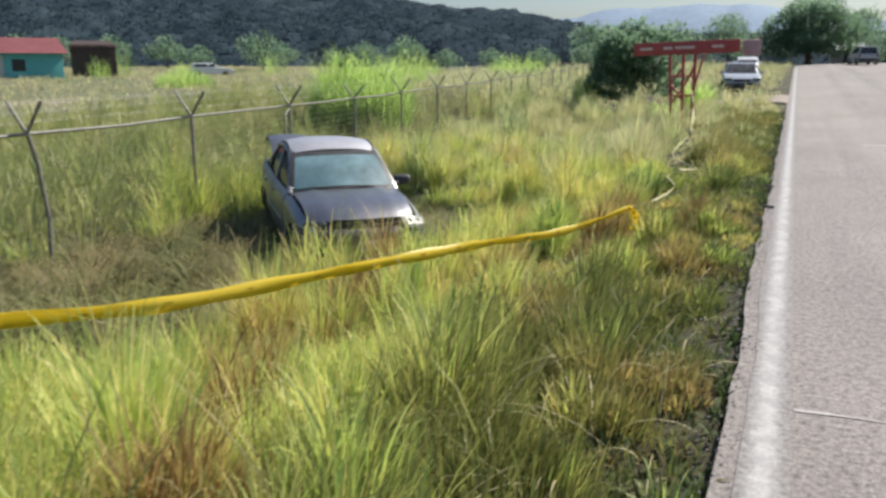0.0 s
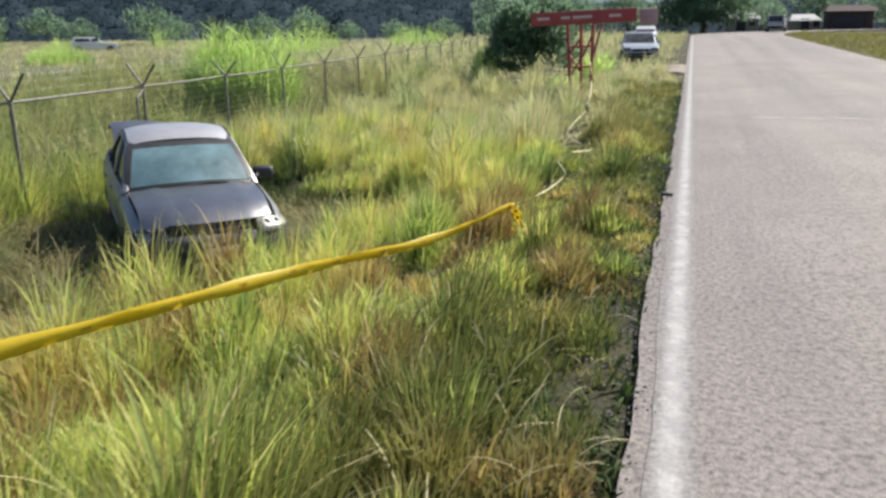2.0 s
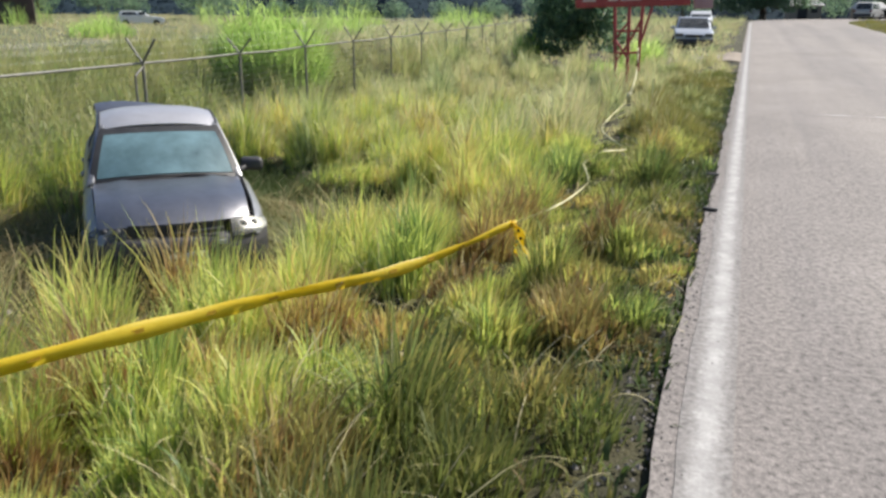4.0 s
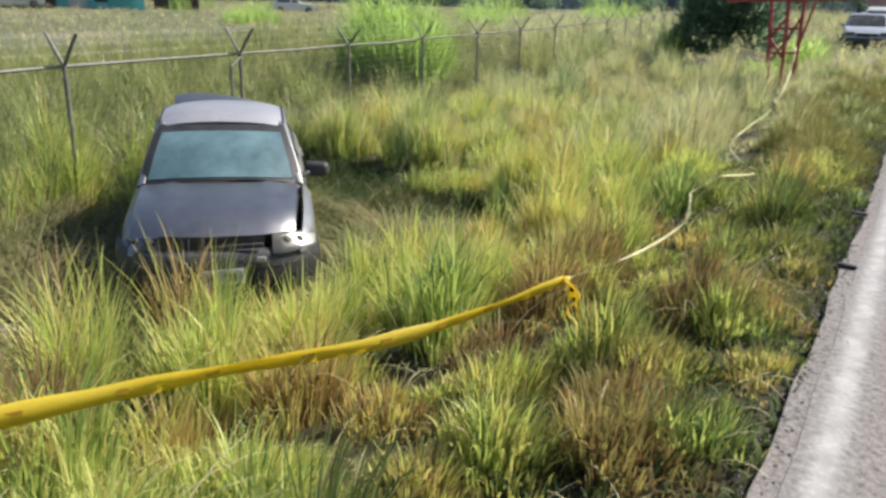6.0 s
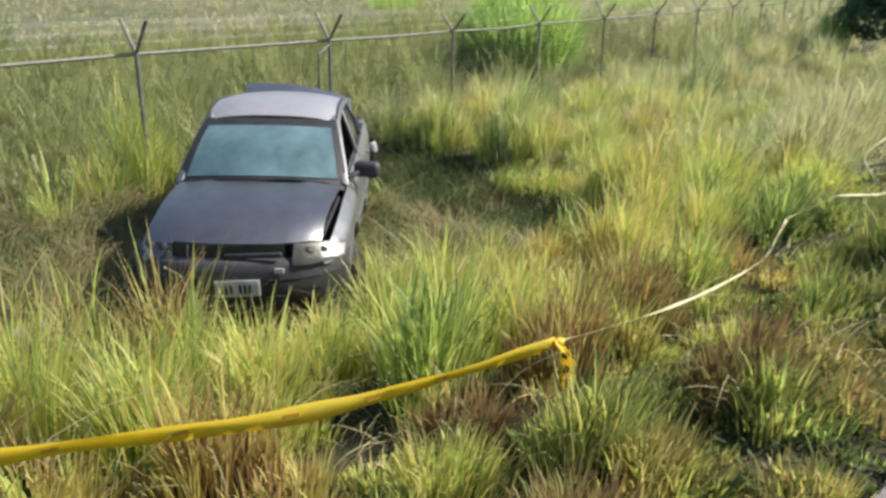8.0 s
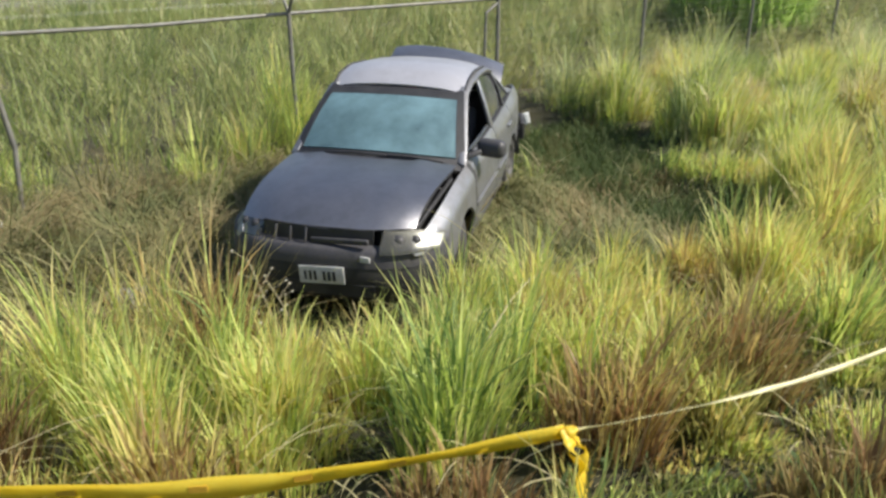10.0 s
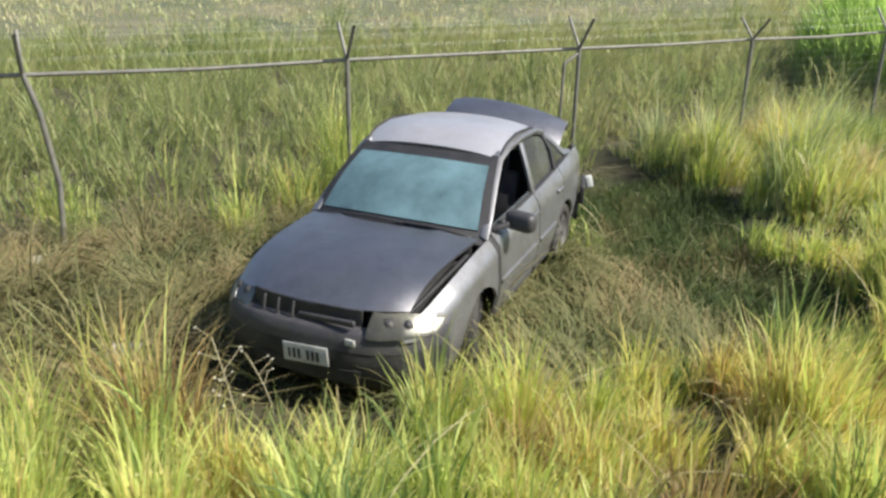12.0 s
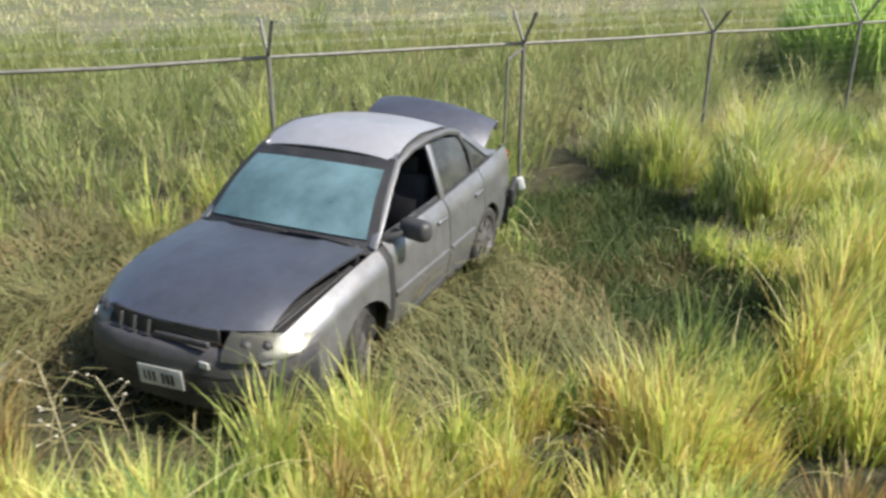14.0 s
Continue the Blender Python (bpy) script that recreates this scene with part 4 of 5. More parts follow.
    def nose(y, z, out=0.0):
        return (float(np.interp(abs(y), nose_y, nose_x)) + out - 0.10 * max(0, z - 0.50), y * (1 + out * 0.4), z)
    ys = np.concatenate((-np.array(nose_y[:0:-1]), np.linspace(-0.27, 0.27, 9), np.array(nose_y[1:])))
    rows = [[nose(y, z, o) for y in ys] for z, o in ((0.655, -0.06), (0.645, -0.01), (0.625, 0.012), (0.56, 0.022), (0.515, 0.024))]
    bumper = panel("front_bumper", rows, M_BUMPER, car, "scuffed dark grey front bumper, split at one end", 0.03)
    rows = [[nose(y, z, o) for y in ys] for z, o in ((0.512, 0.018), (0.46, 0.03), (0.37, 0.03), (0.30, 0.012), (0.22, -0.05))]
    panel("lower_skirt", rows, M_DARK, bumper, "dark plastic lower skirt", 0.03)
    panel("air_intake", [[nose(y, z, 0.036) for y in np.linspace(-0.36, 0.42, 9)] for z in (0.39, 0.345, 0.30)], M_DARK, bumper, "", 0.01)
    rounded("scuff", (2.058, 0.36, 0.585), (0.012, 0.075, 0.045), M_PLATE, bumper, "pale scrape on the bumper", 0.005, (0, 0, -4))
    grille = panel("grille", [[nose(y, z, -0.06) for y in np.linspace(-0.46, 0.40, 9)] for z in (0.655, 0.71, 0.765)], M_DARK, car, "black grille with upright bars", 0.02)
    for y in (-0.34, -0.22, -0.10):
        p = nose(y, 0.705, -0.035)
        rounded("bar", p, (0.02, 0.016, 0.10), M_TRIM, grille, "", 0.005, (0, -18, 0))
    rounded("bar", nose(0.16, 0.685, -0.03), (0.03, 0.44, 0.04), M_TRIM, grille, "loose grey grille bar", 0.01, (4, 0, -3))
    plate = rounded("number_plate", (2.102, 0.05, 0.455), (0.010, 0.34, 0.135), M_PLATE, car, "white number plate with dark characters", 0.006, (3, 0, 1.5))
    for k, y in enumerate((-0.115, -0.08, -0.045, 0.02, 0.055, 0.09)):
        rounded("character_bar", (2.109, 0.05 + y * 1.05, 0.45 + 0.052 * y), (0.004, 0.021, 0.072), M_DARK, plate, "", 0.003, (3, 0, 1.5))
    def lamp(s, slip):
        base = Vector(slip)
        rows = []
        for u in np.linspace(0, 1, 7):
            row = []
            for v in np.linspace(0, 1, 13):
                y = 0.46 + 0.31 * v if s < 0 else 0.42 + 0.37 * v
                low, high = 0.625 + 0.006 * v, 0.768 - 0.048 * v - 0.045 * v ** 4
                z = low + (high - low) * u
                x = float(np.interp(y, nose_y, nose_x)) - 0.02 - 0.13 * u ** 1.5 + 0.012 * math.sin(math.pi * v)
                row.append((x + base.x, y + base.y, z + base.z))
            rows.append(row)
        house = panel("headlamp", [[(x - 0.05, y, z) for x, y, z in r] for r in rows], M_LAMP, car, "cloudy clear headlamp" if s < 0 else "broken headlamp hanging out of its seat", 0.03, s < 0)
        panel("lens", rows, M_CLEAR, house, "", 0.004, s < 0)
        for yy, r in ((0.53, 0.05), (0.64, 0.038)):
            bm = bmesh.new()
            bmesh.ops.create_cone(bm, cap_ends=True, segments=18, radius1=r, radius2=r * 0.5, depth=0.03, matrix=pose(float(np.interp(yy, nose_y, nose_x)) - 0.085 + base.x, s * (yy + base.y), 0.692 + base.z, 0, 90, 0))
            part("reflector", bm, M_TRIM, house, smooth=True)
    lamp(-1, (0, 0, 0))
    lamp(1, (0.025, 0.035, -0.005))
    # tail
    for s in (-1, 1):
        rounded("tail_lamp", (-2.06, s * 0.56, 0.80), (0.09, 0.24, 0.15), M_RED, car, "", 0.03, (0, 0, s * 22))
    rounded("rear_panel", (-2.04, 0, 0.70), (0.06, 1.0, 0.36), M_PAINT, car, "", 0.02)
    rows = [[(-2.06 - o + 0.05 * (y / 0.8) ** 2 + 0.28 * abs(y / 0.8) ** 5, y, z) for y in np.linspace(0.81, -0.81, 25)] for z, o in ((0.56, 0.0), (0.50, 0.05), (0.38, 0.06), (0.24, 0.02))]
    panel("rear_bumper", rows, M_TRIM, car, "dark rear bumper", 0.03)
    panel("rear_window", [[(-1.49 + 0.49 * u - 0.05 * (1 - v * v), v * (0.64 - 0.08 * u), 0.985 + 0.335 * u + 0.02 * math.sin(math.pi * u)) for v in np.linspace(1, -1, 9)] for u in np.linspace(0, 1, 6)], M_WINDOW, car, "dark rear window", 0.005)
    rounded("boot_floor", (-1.75, 0, 0.62), (0.55, 1.2, 0.3), M_DARK, car, "dark open boot", 0.03)
    # boot lid, sprung open and twisted, one end higher
    lid = new("boot_lid")
    lid.parent = car
    lid.matrix_basis = pose(-1.47, -0.02, 1.06, -9.0, 24.0, 3.0)
    tagged(lid, "twisted grey boot lid standing open")
    rows = []
    for u in np.linspace(0, 1, 10):
        row = []
        for v in np.linspace(-1, 1, 13):
            z = 0.05 * (1 - v * v) + 0.04 * math.sin(math.pi * u) - 0.03 * v ** 6
            row.append((-0.52 * u - 0.03 * (1 - v * v) * u, (0.635 - 0.02 * u) * v, z))
        rows.append(row)
    for d in (0.02, 0.06, 0.11):
        rows.append([(x - 0.03 - d * 0.35, y, z - d) for x, y, z in rows[9]])
    panel("lid_skin", rows, M_HOOD, lid, "", 0.03)
    rounded("lid_lamp", (-0.60, 0.50, -0.10), (0.05, 0.24, 0.10), M_LAMP, lid, "pale broken lamp on the lid", 0.015, (0, 0, -12))
    # torn corner by the rear wheel
    torn = rounded("torn_lamp", (-2.0, 0.84, 0.58), (0.04, 0.08, 0.14), M_BAG, car, "pale broken lamp shell hanging from the rear corner", 0.02, (14, 0, 35))
    rounded("torn_bumper", (-1.90, 0.80, 0.52), (0.34, 0.05, 0.20), M_DARK, car, "torn dark bumper end", 0.02, (0, 6, 14))
    # mirror on the driver's side
    mirror_ob = rounded("door_mirror", (0.44, 0.92, 0.955), (0.13, 0.25, 0.15), M_TRIM, car, "dark plastic door mirror", 0.05, (0, 0, -14))
    strip("bracket", [(0.56, 0.72, 0.90), (0.52, 0.79, 0.92), (0.47, 0.85, 0.94)], (1, 0, 0), 0.09, 0.04, M_TRIM, mirror_ob)
    # inside
    rounded("floor_pan", (-0.25, 0, 0.34), (2.6, 1.42, 0.16), M_DARK, car, "", 0.03)
    rounded("dashboard", (0.62, 0, 0.80), (0.42, 1.34, 0.22), M_DARK, car, "", 0.06)
    for y in (0.36, -0.36):
        seat = rounded("seat", (0.02, y, 0.52), (0.50, 0.50, 0.16), M_SEAT, car, "dark cloth front seat", 0.05)
        rounded("backrest", (-0.34, y, 0.80), (0.14, 0.48, 0.58), M_SEAT, seat, "", 0.05, (0, -14, 0))
        rounded("headrest", (-0.44, y, 1.14), (0.09, 0.26, 0.15), M_SEAT, seat, "", 0.035, (0, -14, 0))
    rear = rounded("rear_seat", (-0.85, 0, 0.52), (0.45, 1.24, 0.18), M_SEAT, car, "", 0.05)
    rounded("backrest", (-1.12, 0, 0.80), (0.16, 1.22, 0.52), M_SEAT, rear, "", 0.05, (0, -18, 0))
    bm = bmesh.new()
    ring = 24
    for k in range(ring):
        a, b = 2 * math.pi * k / ring, 2 * math.pi * (k + 1) / ring
        tube(bm, (0.40 - 0.07 * math.sin(a), 0.36 + 0.18 * math.cos(a), 0.90 + 0.16 * math.sin(a)), (0.40 - 0.07 * math.sin(b), 0.36 + 0.18 * math.cos(b), 0.90 + 0.16 * math.sin(b)), 0.014, 6)
    tube(bm, (0.42, 0.36, 0.90), (0.60, 0.36, 0.82), 0.03, 8)
    wheel_ob = part("steering_wheel", bm, M_DARK, car, smooth=True)
    bm = bmesh.new()
    bmesh.ops.create_icosphere(bm, subdivisions=3, radius=1)
    for v in bm.verts:
        n = noise.noise(v.co * 2.3) * 0.25
        v.co = Vector((v.co.x * 0.09 * (1 + n) + 0.40, v.co.y * 0.21 * (1 + n) + 0.38, v.co.z * 0.14 * (1 + n) + 0.93 - 0.05 * v.co.x))
    part("airbag", bm, M_BAG, wheel_ob, "slack pale airbag on the steering wheel", True)
    for x, y, steer in ((STRUCK[0], 0.73, 20), (AXLES[0], -0.715, 14), (AXLES[1], 0.715, 0), (AXLES[1], -0.715, 0)):
        wheel(car, x, y, steer)
        rounded("wheel_housing", (x, y * 0.80, 0.40), (0.66, 0.34, 0.44), M_DARK, car, "", 0.08)
    car.matrix_world = pose(CAR_AT[0], CAR_AT[1], CAR_Z, -0.6, 1.8, CAR_YAW)
    return car


build_car()


# ---- warning tape ----
def tape(points, name, width, material, parent, twists=(0.0, 0.0), taper=0.0, thick=0.0012, label=""):
    """A ribbon along smooth points; twists: roll in degrees from its start to its end, 0 is on edge, upright."""
    pts = [Vector(p) for p in points]
    fine = []
    for i in range(len(pts) - 1):
        p0, p1, p2, p3 = pts[max(i - 1, 0)], pts[i], pts[i + 1], pts[min(i + 2, len(pts) - 1)]
        for k in range(10):
            t = k / 10
            fine.append(0.5 * ((2 * p1) + (p2 - p0) * t + (2 * p0 - 5 * p1 + 4 * p2 - p3) * t * t + (3 * p1 - p0 - 3 * p2 + p3) * t ** 3))
    fine.append(pts[-1])
    bm = bmesh.new()
    rows = []
    for i, p in enumerate(fine):
        d = (fine[min(i + 1, len(fine) - 1)] - fine[max(i - 1, 0)]).normalized()
        f = i / (len(fine) - 1)
        roll = radians(twists[0] + (twists[1] - twists[0]) * f + 16 * math.sin(i * 0.33))
        side = d.cross(Vector((0, 0, 1))).normalized()
        up = side.cross(d)
        w = up * math.cos(roll) + side * math.sin(roll)
        ww = width * (1 + 0.12 * math.sin(i * 0.9)) * (1 - taper * f)
        rows.append([tuple(p - w * ww / 2), tuple(p + side * 0.004 * math.sin(i * 1.3)), tuple(p + w * ww / 2)])
    rows_mesh(bm, rows)
    ob = part(name, bm, material, parent, label, True)
    s = ob.modifiers.new("thickness", "SOLIDIFY")
    s.thickness, s.offset = thick, 0
    return ob, fine


def build_tape():
    line = tagged(new("warning_tape"), "yellow and pale plastic warning tape strung low over the grass", "barrier tape")
    a = [(-6.4, 0.9, 0.05), (-5.2, 1.75, 0.16), (-4.15, 2.72, 0.20), (-3.45, 3.45, 0.19), (-2.92, 4.32, 0.21), (-2.52, 5.2, 0.20), (-2.2, 5.85, 0.19), (-1.82, 6.55, 0.17), (-1.58, 7.1, 0.20), (-1.38, 7.62, 0.25)]
    wide, fine = tape(a, "wide_tape", 0.115, M_TAPE, line, (-5, 16), 0.48)
    for i in list(range(20, 84, 5)):
        p, q = fine[i], fine[i + 1]
        d = (q - p).normalized()
        bm = bmesh.new()
        box(bm, (0, 0, 0), (0.055, 0.005, 0.022), Matrix.Translation((p + q) / 2) @ d.to_track_quat("X", "Z").to_matrix().to_4x4())
        part("print_bar", bm, M_TAPE_DARK, wide)
    # the knot, with ends hanging from it
    bm = bmesh.new()
    bmesh.ops.create_icosphere(bm, subdivisions=3, radius=0.022, matrix=pose(-1.37, 7.63, 0.25))
    for v in bm.verts:
        v.co += Vector((1, 1, 1)) * 0.012 * noise.noise(v.co * 40)
    part("knot", bm, M_TAPE, line, smooth=True)
    for pts, w in (([(-1.37, 7.63, 0.25), (-1.33, 7.62, 0.22), (-1.31, 7.63, 0.14), (-1.28, 7.64, 0.03)], 0.085), ([(-1.38, 7.64, 0.25), (-1.35, 7.66, 0.20), (-1.355, 7.68, 0.10), (-1.36, 7.68, 0.02)], 0.05)):
        end, f2 = tape(pts, "loose_end", w, M_TAPE, line, (40, 70))
        for i in (12, 19):
            bm = bmesh.new()
            box(bm, f2[i], (0.02, 0.02, 0.02))
            part("print_bar", bm, M_BLACK, end)
    # the twisted pale length from the knot to the sign
    b = [(-1.37, 7.64, 0.25), (-1.30, 7.93, 0.245), (-1.25, 8.32, 0.22), (-1.19, 8.72, 0.225), (-1.17, 9.3, 0.235), (-1.30, 9.9, 0.22), (-1.42, 10.4, 0.19)]
    tape(b, "pale_tape", 0.017, M_TAPE_PALE, line, (0, 300))
    c = [(-1.42, 10.4, 0.19), (-1.35, 11.0, 0.22), (-1.40, 11.5, 0.15), (-1.22, 12.05, 0.10), (-1.42, 12.5, 0.11), (-1.76, 13.5, 0.12), (-1.88, 15.0, 0.12), (-1.96, 17.0, 0.10), (-2.02, 18.0, 0.13)]
    tape(c, "pale_tape", 0.021, M_TAPE_PALE, line, (0, 400))
    tape([(-2.02, 18.0, 0.13), (-2.25, 20.5, 0.25), (-2.65, 24.0, 0.45), (-3.10, 27.4, 0.72)], "pale_tape", 0.036, M_TAPE_PALE, line, (0, 300))
    bm = bmesh.new()
    bmesh.ops.create_icosphere(bm, subdivisions=2, radius=0.07, matrix=pose(-2.02, 18.0, 0.13) @ Matrix.Diagonal((0.7, 0.7, 1.5, 1)))
    part("knot", bm, M_TAPE_PALE, line, smooth=True)


M_TAPE_DARK = surface("faded_print", ((0.3, (0.42, 0.24, 0.02)), (0.7, (0.50, 0.30, 0.03))), 9, 0.5, bumpy=0)
build_tape()

# ---- small debris ----
M_TANWALL_PALE = surface("weathered_plastic", ((0.3, (0.22, 0.215, 0.20)), (0.7, (0.30, 0.29, 0.27))), 9, 0.7)


def build_debris():
    bm = bmesh.new()
    rows_mesh(bm, [[(0.10 * u, 0.12 * v, 0.02 * math.sin(3 * u) + 0.03 * v * v) for v in np.linspace(-1, 1, 7)] for u in np.linspace(-1, 1, 7)])
    ob = tagged(new("plastic_panel"), "pale grey broken plastic panel leaning in the grass", "debris")
    piece = part("sheet", bm, M_TANWALL_PALE, ob, smooth=True)
    piece.modifiers.new("thickness", "SOLIDIFY").thickness = 0.012
    x, y = -5.62, 6.94
    ob.matrix_world = pose(x, y, float(land(x, y)) + 0.07, 0, -24, 160)
    bm = bmesh.new()
    box(bm, (0, 0, 0.0), (0.03, 0.05, 0.24))
    prop = part("bracket", bm, M_DARK, ob)
    prop.matrix_basis = pose(-0.02, 0, -0.10, 0, 35, 0)
    bm = bmesh.new()
    bmesh.ops.create_icosphere(bm, subdivisions=3, radius=0.065)
    for v in bm.verts:
        v.co *= 1 + 0.5 * noise.noise(v.co * 14)
        v.co.z *= 0.55
    rag = part("litter", bm, M_BAG, None, "", True)
    tagged(rag, "crumpled white plastic litter by the fence post", "litter")
    rag.location = (-7.95, 6.15, float(land(-7.95, 6.15)) + 0.08)


build_debris()


def weed_stalk(x, y, height, lean, way, seed):
    """A tall dry weed: a bent stem, thin side twigs and small pale seed heads."""
    rnd = random.Random(seed)
    plant = tagged(new("weed_stalk"), "tall thin dry weed with small pale seed heads", "weed", group="dry weeds before the car")
    pts = [(0, 0, 0)]
    for k in range(1, 7):
        f = k / 6
        pts.append((lean * f ** 1.6 * math.cos(way), lean * f ** 1.6 * math.sin(way), height * f))
    strip("stem", pts, (1, 0, 0), 0.007, 0.007, M_STALK_DRY, plant)
    for k in range(6):
        base = pts[3 + k % 4]
        a, l = rnd.uniform(0, 6.28), rnd.uniform(0.06, 0.13)
        tip = (base[0] + l * math.cos(a), base[1] + l * math.sin(a), base[2] + l * rnd.uniform(0.2, 0.8))
        bm = bmesh.new()
        tube(bm, base, tip, 0.002, 4)
        twig = part("twig", bm, M_STALK_DRY, plant)
        bm = bmesh.new()
        for _ in range(5):
            bmesh.ops.create_cone(bm, cap_ends=True, segments=5, radius1=0.004, radius2=0.001, depth=0.016, matrix=pose(*tip, rnd.uniform(0, 180), rnd.uniform(0, 180), rnd.uniform(0, 180)))
        part("seed_head", bm, M_SEED, twig)
    plant.matrix_world = pose(x, y, float(land(x, y)) - 0.01, 0, 0, 0)


M_STALK_DRY = surface("dry_stem", ((0.3, (0.30, 0.27, 0.16)), (0.7, (0.44, 0.40, 0.26))), 20, 0.8, bumpy=0)
M_SEED = surface("pale_seed", ((0.3, (0.50, 0.49, 0.40)), (0.7, (0.64, 0.62, 0.52))), 30, 0.9, bumpy=0)
for k, (x, y, h, l, a) in enumerate(((-4.05, 7.60, 0.70, 0.24, 3.6), (-4.30, 7.45, 0.56, 0.12, 1.0), (-4.55, 7.85, 0.42, 0.18, 4.0))):
    weed_stalk(x, y, h, l, a, 90 + k)


# ---- trees, bushes, canes ----
def leafy(name, clumps, count, size, material, label, category, trunk=None, kind="", seed=1):
    """A thing with limbs and a crown of many leaves gathered in clumps: (x, y, z, rx, rz) each."""
    rng = np.random.default_rng(seed)
    top = tagged(new(name), label, category, kind=kind)
    w = np.array([c[3] ** 2 * c[4] for c in clumps])
    pick = rng.choice(len(clumps), count, p=w / w.sum())
    c = np.array(clumps)[pick]
    d = rng.normal(size=(count, 3))
    d /= np.linalg.norm(d, axis=1)[:, None]
    r = rng.uniform(0.45, 1.08, count) ** 0.6
    wob = 0.8 + 0.4 * value_noise(d[:, 0] * 3 + pick * 7, d[:, 1] * 3 + d[:, 2] * 5, 0.8, seed)
    p = c[:, :3] + d * (r * wob)[:, None] * np.stack((c[:, 3], c[:, 3], c[:, 4]), -1)
    az = np.arctan2(d[:, 1], d[:, 0]) + rng.normal(0, 0.7, count)
    crown = blades("crown", p, size * rng.uniform(0.6, 1.5, count), size * rng.uniform(0.3, 0.55, count), rng.uniform(0.5, 2.0, count), az, np.clip(rng.normal(0.35, 0.22, count), 0, 1), material, 2)
    crown.parent = top
    if trunk:
        x, y, z0, z1, r0 = trunk
        bm = bmesh.new()
        pts = [(x + 0.12 * r0 * k * math.sin(k * 2 + seed), y + 0.1 * r0 * k, z0 + (z1 - z0) * k / 5) for k in range(6)]
        for k in range(5):
            a, b = Vector(pts[k]), Vector(pts[k + 1])
            m = (b - a).to_track_quat("Z", "Y").to_matrix().to_4x4()
            m.translation = (a + b) / 2
            bmesh.ops.create_cone(bm, cap_ends=True, segments=9, radius1=r0 * (1 - 0.13 * k), radius2=r0 * (1 - 0.13 * (k + 1)), depth=(b - a).length * 1.03, matrix=m)
        for cl in clumps[:10]:
            tube(bm, pts[3], (cl[0], cl[1], cl[2]), r0 * 0.28, 6)
        part("trunk", bm, M_BARK, top, smooth=True)
    return top


M_BARK = surface("bark", ((0.3, (0.08, 0.065, 0.05)), (0.7, (0.15, 0.125, 0.10))), 5, 0.9, bumpy=0.6, depth=0.02)


def canes(name, cx, cy, rx, ry, count, height, label, seed):
    """A clump of tall cane grass: upright stems, long arching leaves."""
    rng = np.random.default_rng(seed)
    a, r = rng.uniform(0, 2 * np.pi, count), np.sqrt(rng.random(count))
    x, y = cx + rx * r * np.cos(a), cy + ry * r * np.sin(a)
    lump = value_noise(x, y, 1.1, seed)
    h = height * (0.55 + 0.45 * (1 - r ** 3)) * (0.7 + 0.4 * lump) * rng.uniform(0.6, 1.1, count)
    top = tagged(new(name), label, "tall grass")
    z = land(x, y)
    ob = blades("leaves", np.stack((x, y, z), -1), h, rng.uniform(0.03, 0.06, count), rng.uniform(0.05, 0.55, count), a + rng.normal(0, 0.8, count), np.clip(0.2 + 0.6 * lump + rng.normal(0, 0.1, count), 0, 1), M_REED, 4, 0.6)
    ob.parent = top
    k = count
    lift = rng.uniform(0.35, 0.85, k)
    ob = blades("side_leaves", np.stack((x, y, z + h * lift), -1), h * 0.35, rng.uniform(0.025, 0.05, k), rng.uniform(0.6, 1.5, k), rng.uniform(0, 6.28, k), np.clip(0.3 + 0.5 * lump, 0, 1), M_REED, 3, 0.6)
    ob.parent = top
    return top


canes("cane_clump", -13.3, 23.0, 1.65, 1.6, 2100, 3.1, "tall bright green cane grass clump behind the fence", 3)
for k, (x, y, rx, h) in enumerate(((-30, 60, 3.0, 2.6), (-24, 48, 1.6, 1.5), (-38, 42, 2.0, 1.6), (-21, 62, 2.5, 2.2))):
    canes("cane_clump", x, y, rx, rx, 420, h, "far green cane grass clump in the field", 10 + k)

for k, (x, y, r, h) in enumerate(((-60.0, 57.5, 1.2, 3.2), (-57.0, 52.5, 0.9, 2.2), (-53.0, 58.5, 1.4, 1.8), (-51.0, 70.0, 1.6, 3.0), (-66.5, 44.0, 1.0, 1.6))):
    canes("broadleaf_plant", x, y, r, r, 60, h, "broad-leaved green plants near the house", 30 + k)
# dark bush behind the sign
leafy("bush", [(-6.5, 33.0, 1.9, 1.15, 1.0), (-5.5, 33.4, 1.8, 1.0, 0.9), (-7.3, 34, 1.4, 0.85, 0.8), (-6.3, 34, 2.7, 0.75, 0.7), (-5.2, 33.6, 2.5, 0.6, 0.6), (-7.0, 33.6, 2.3, 0.6, 0.7), (-5.0, 33.2, 0.9, 0.9, 0.6), (-7.0, 33, 0.8, 1.1, 0.7)], 7000, 0.25, M_LEAF, "dense dark green bush behind the red sign", "bush", (-6.2, 33.6, -0.3, 1.7, 0.10), seed=5)
for k, (x, y, rx, h) in enumerate(((-7.9, 32.4, 0.5, 1.7), (-3.6, 32.5, 0.9, 1.3), (-4.3, 29.5, 0.8, 0.85))):
    canes("shrub", x, y, rx, rx, 260, h, "pale green shrub beside the red sign", 40 + k)
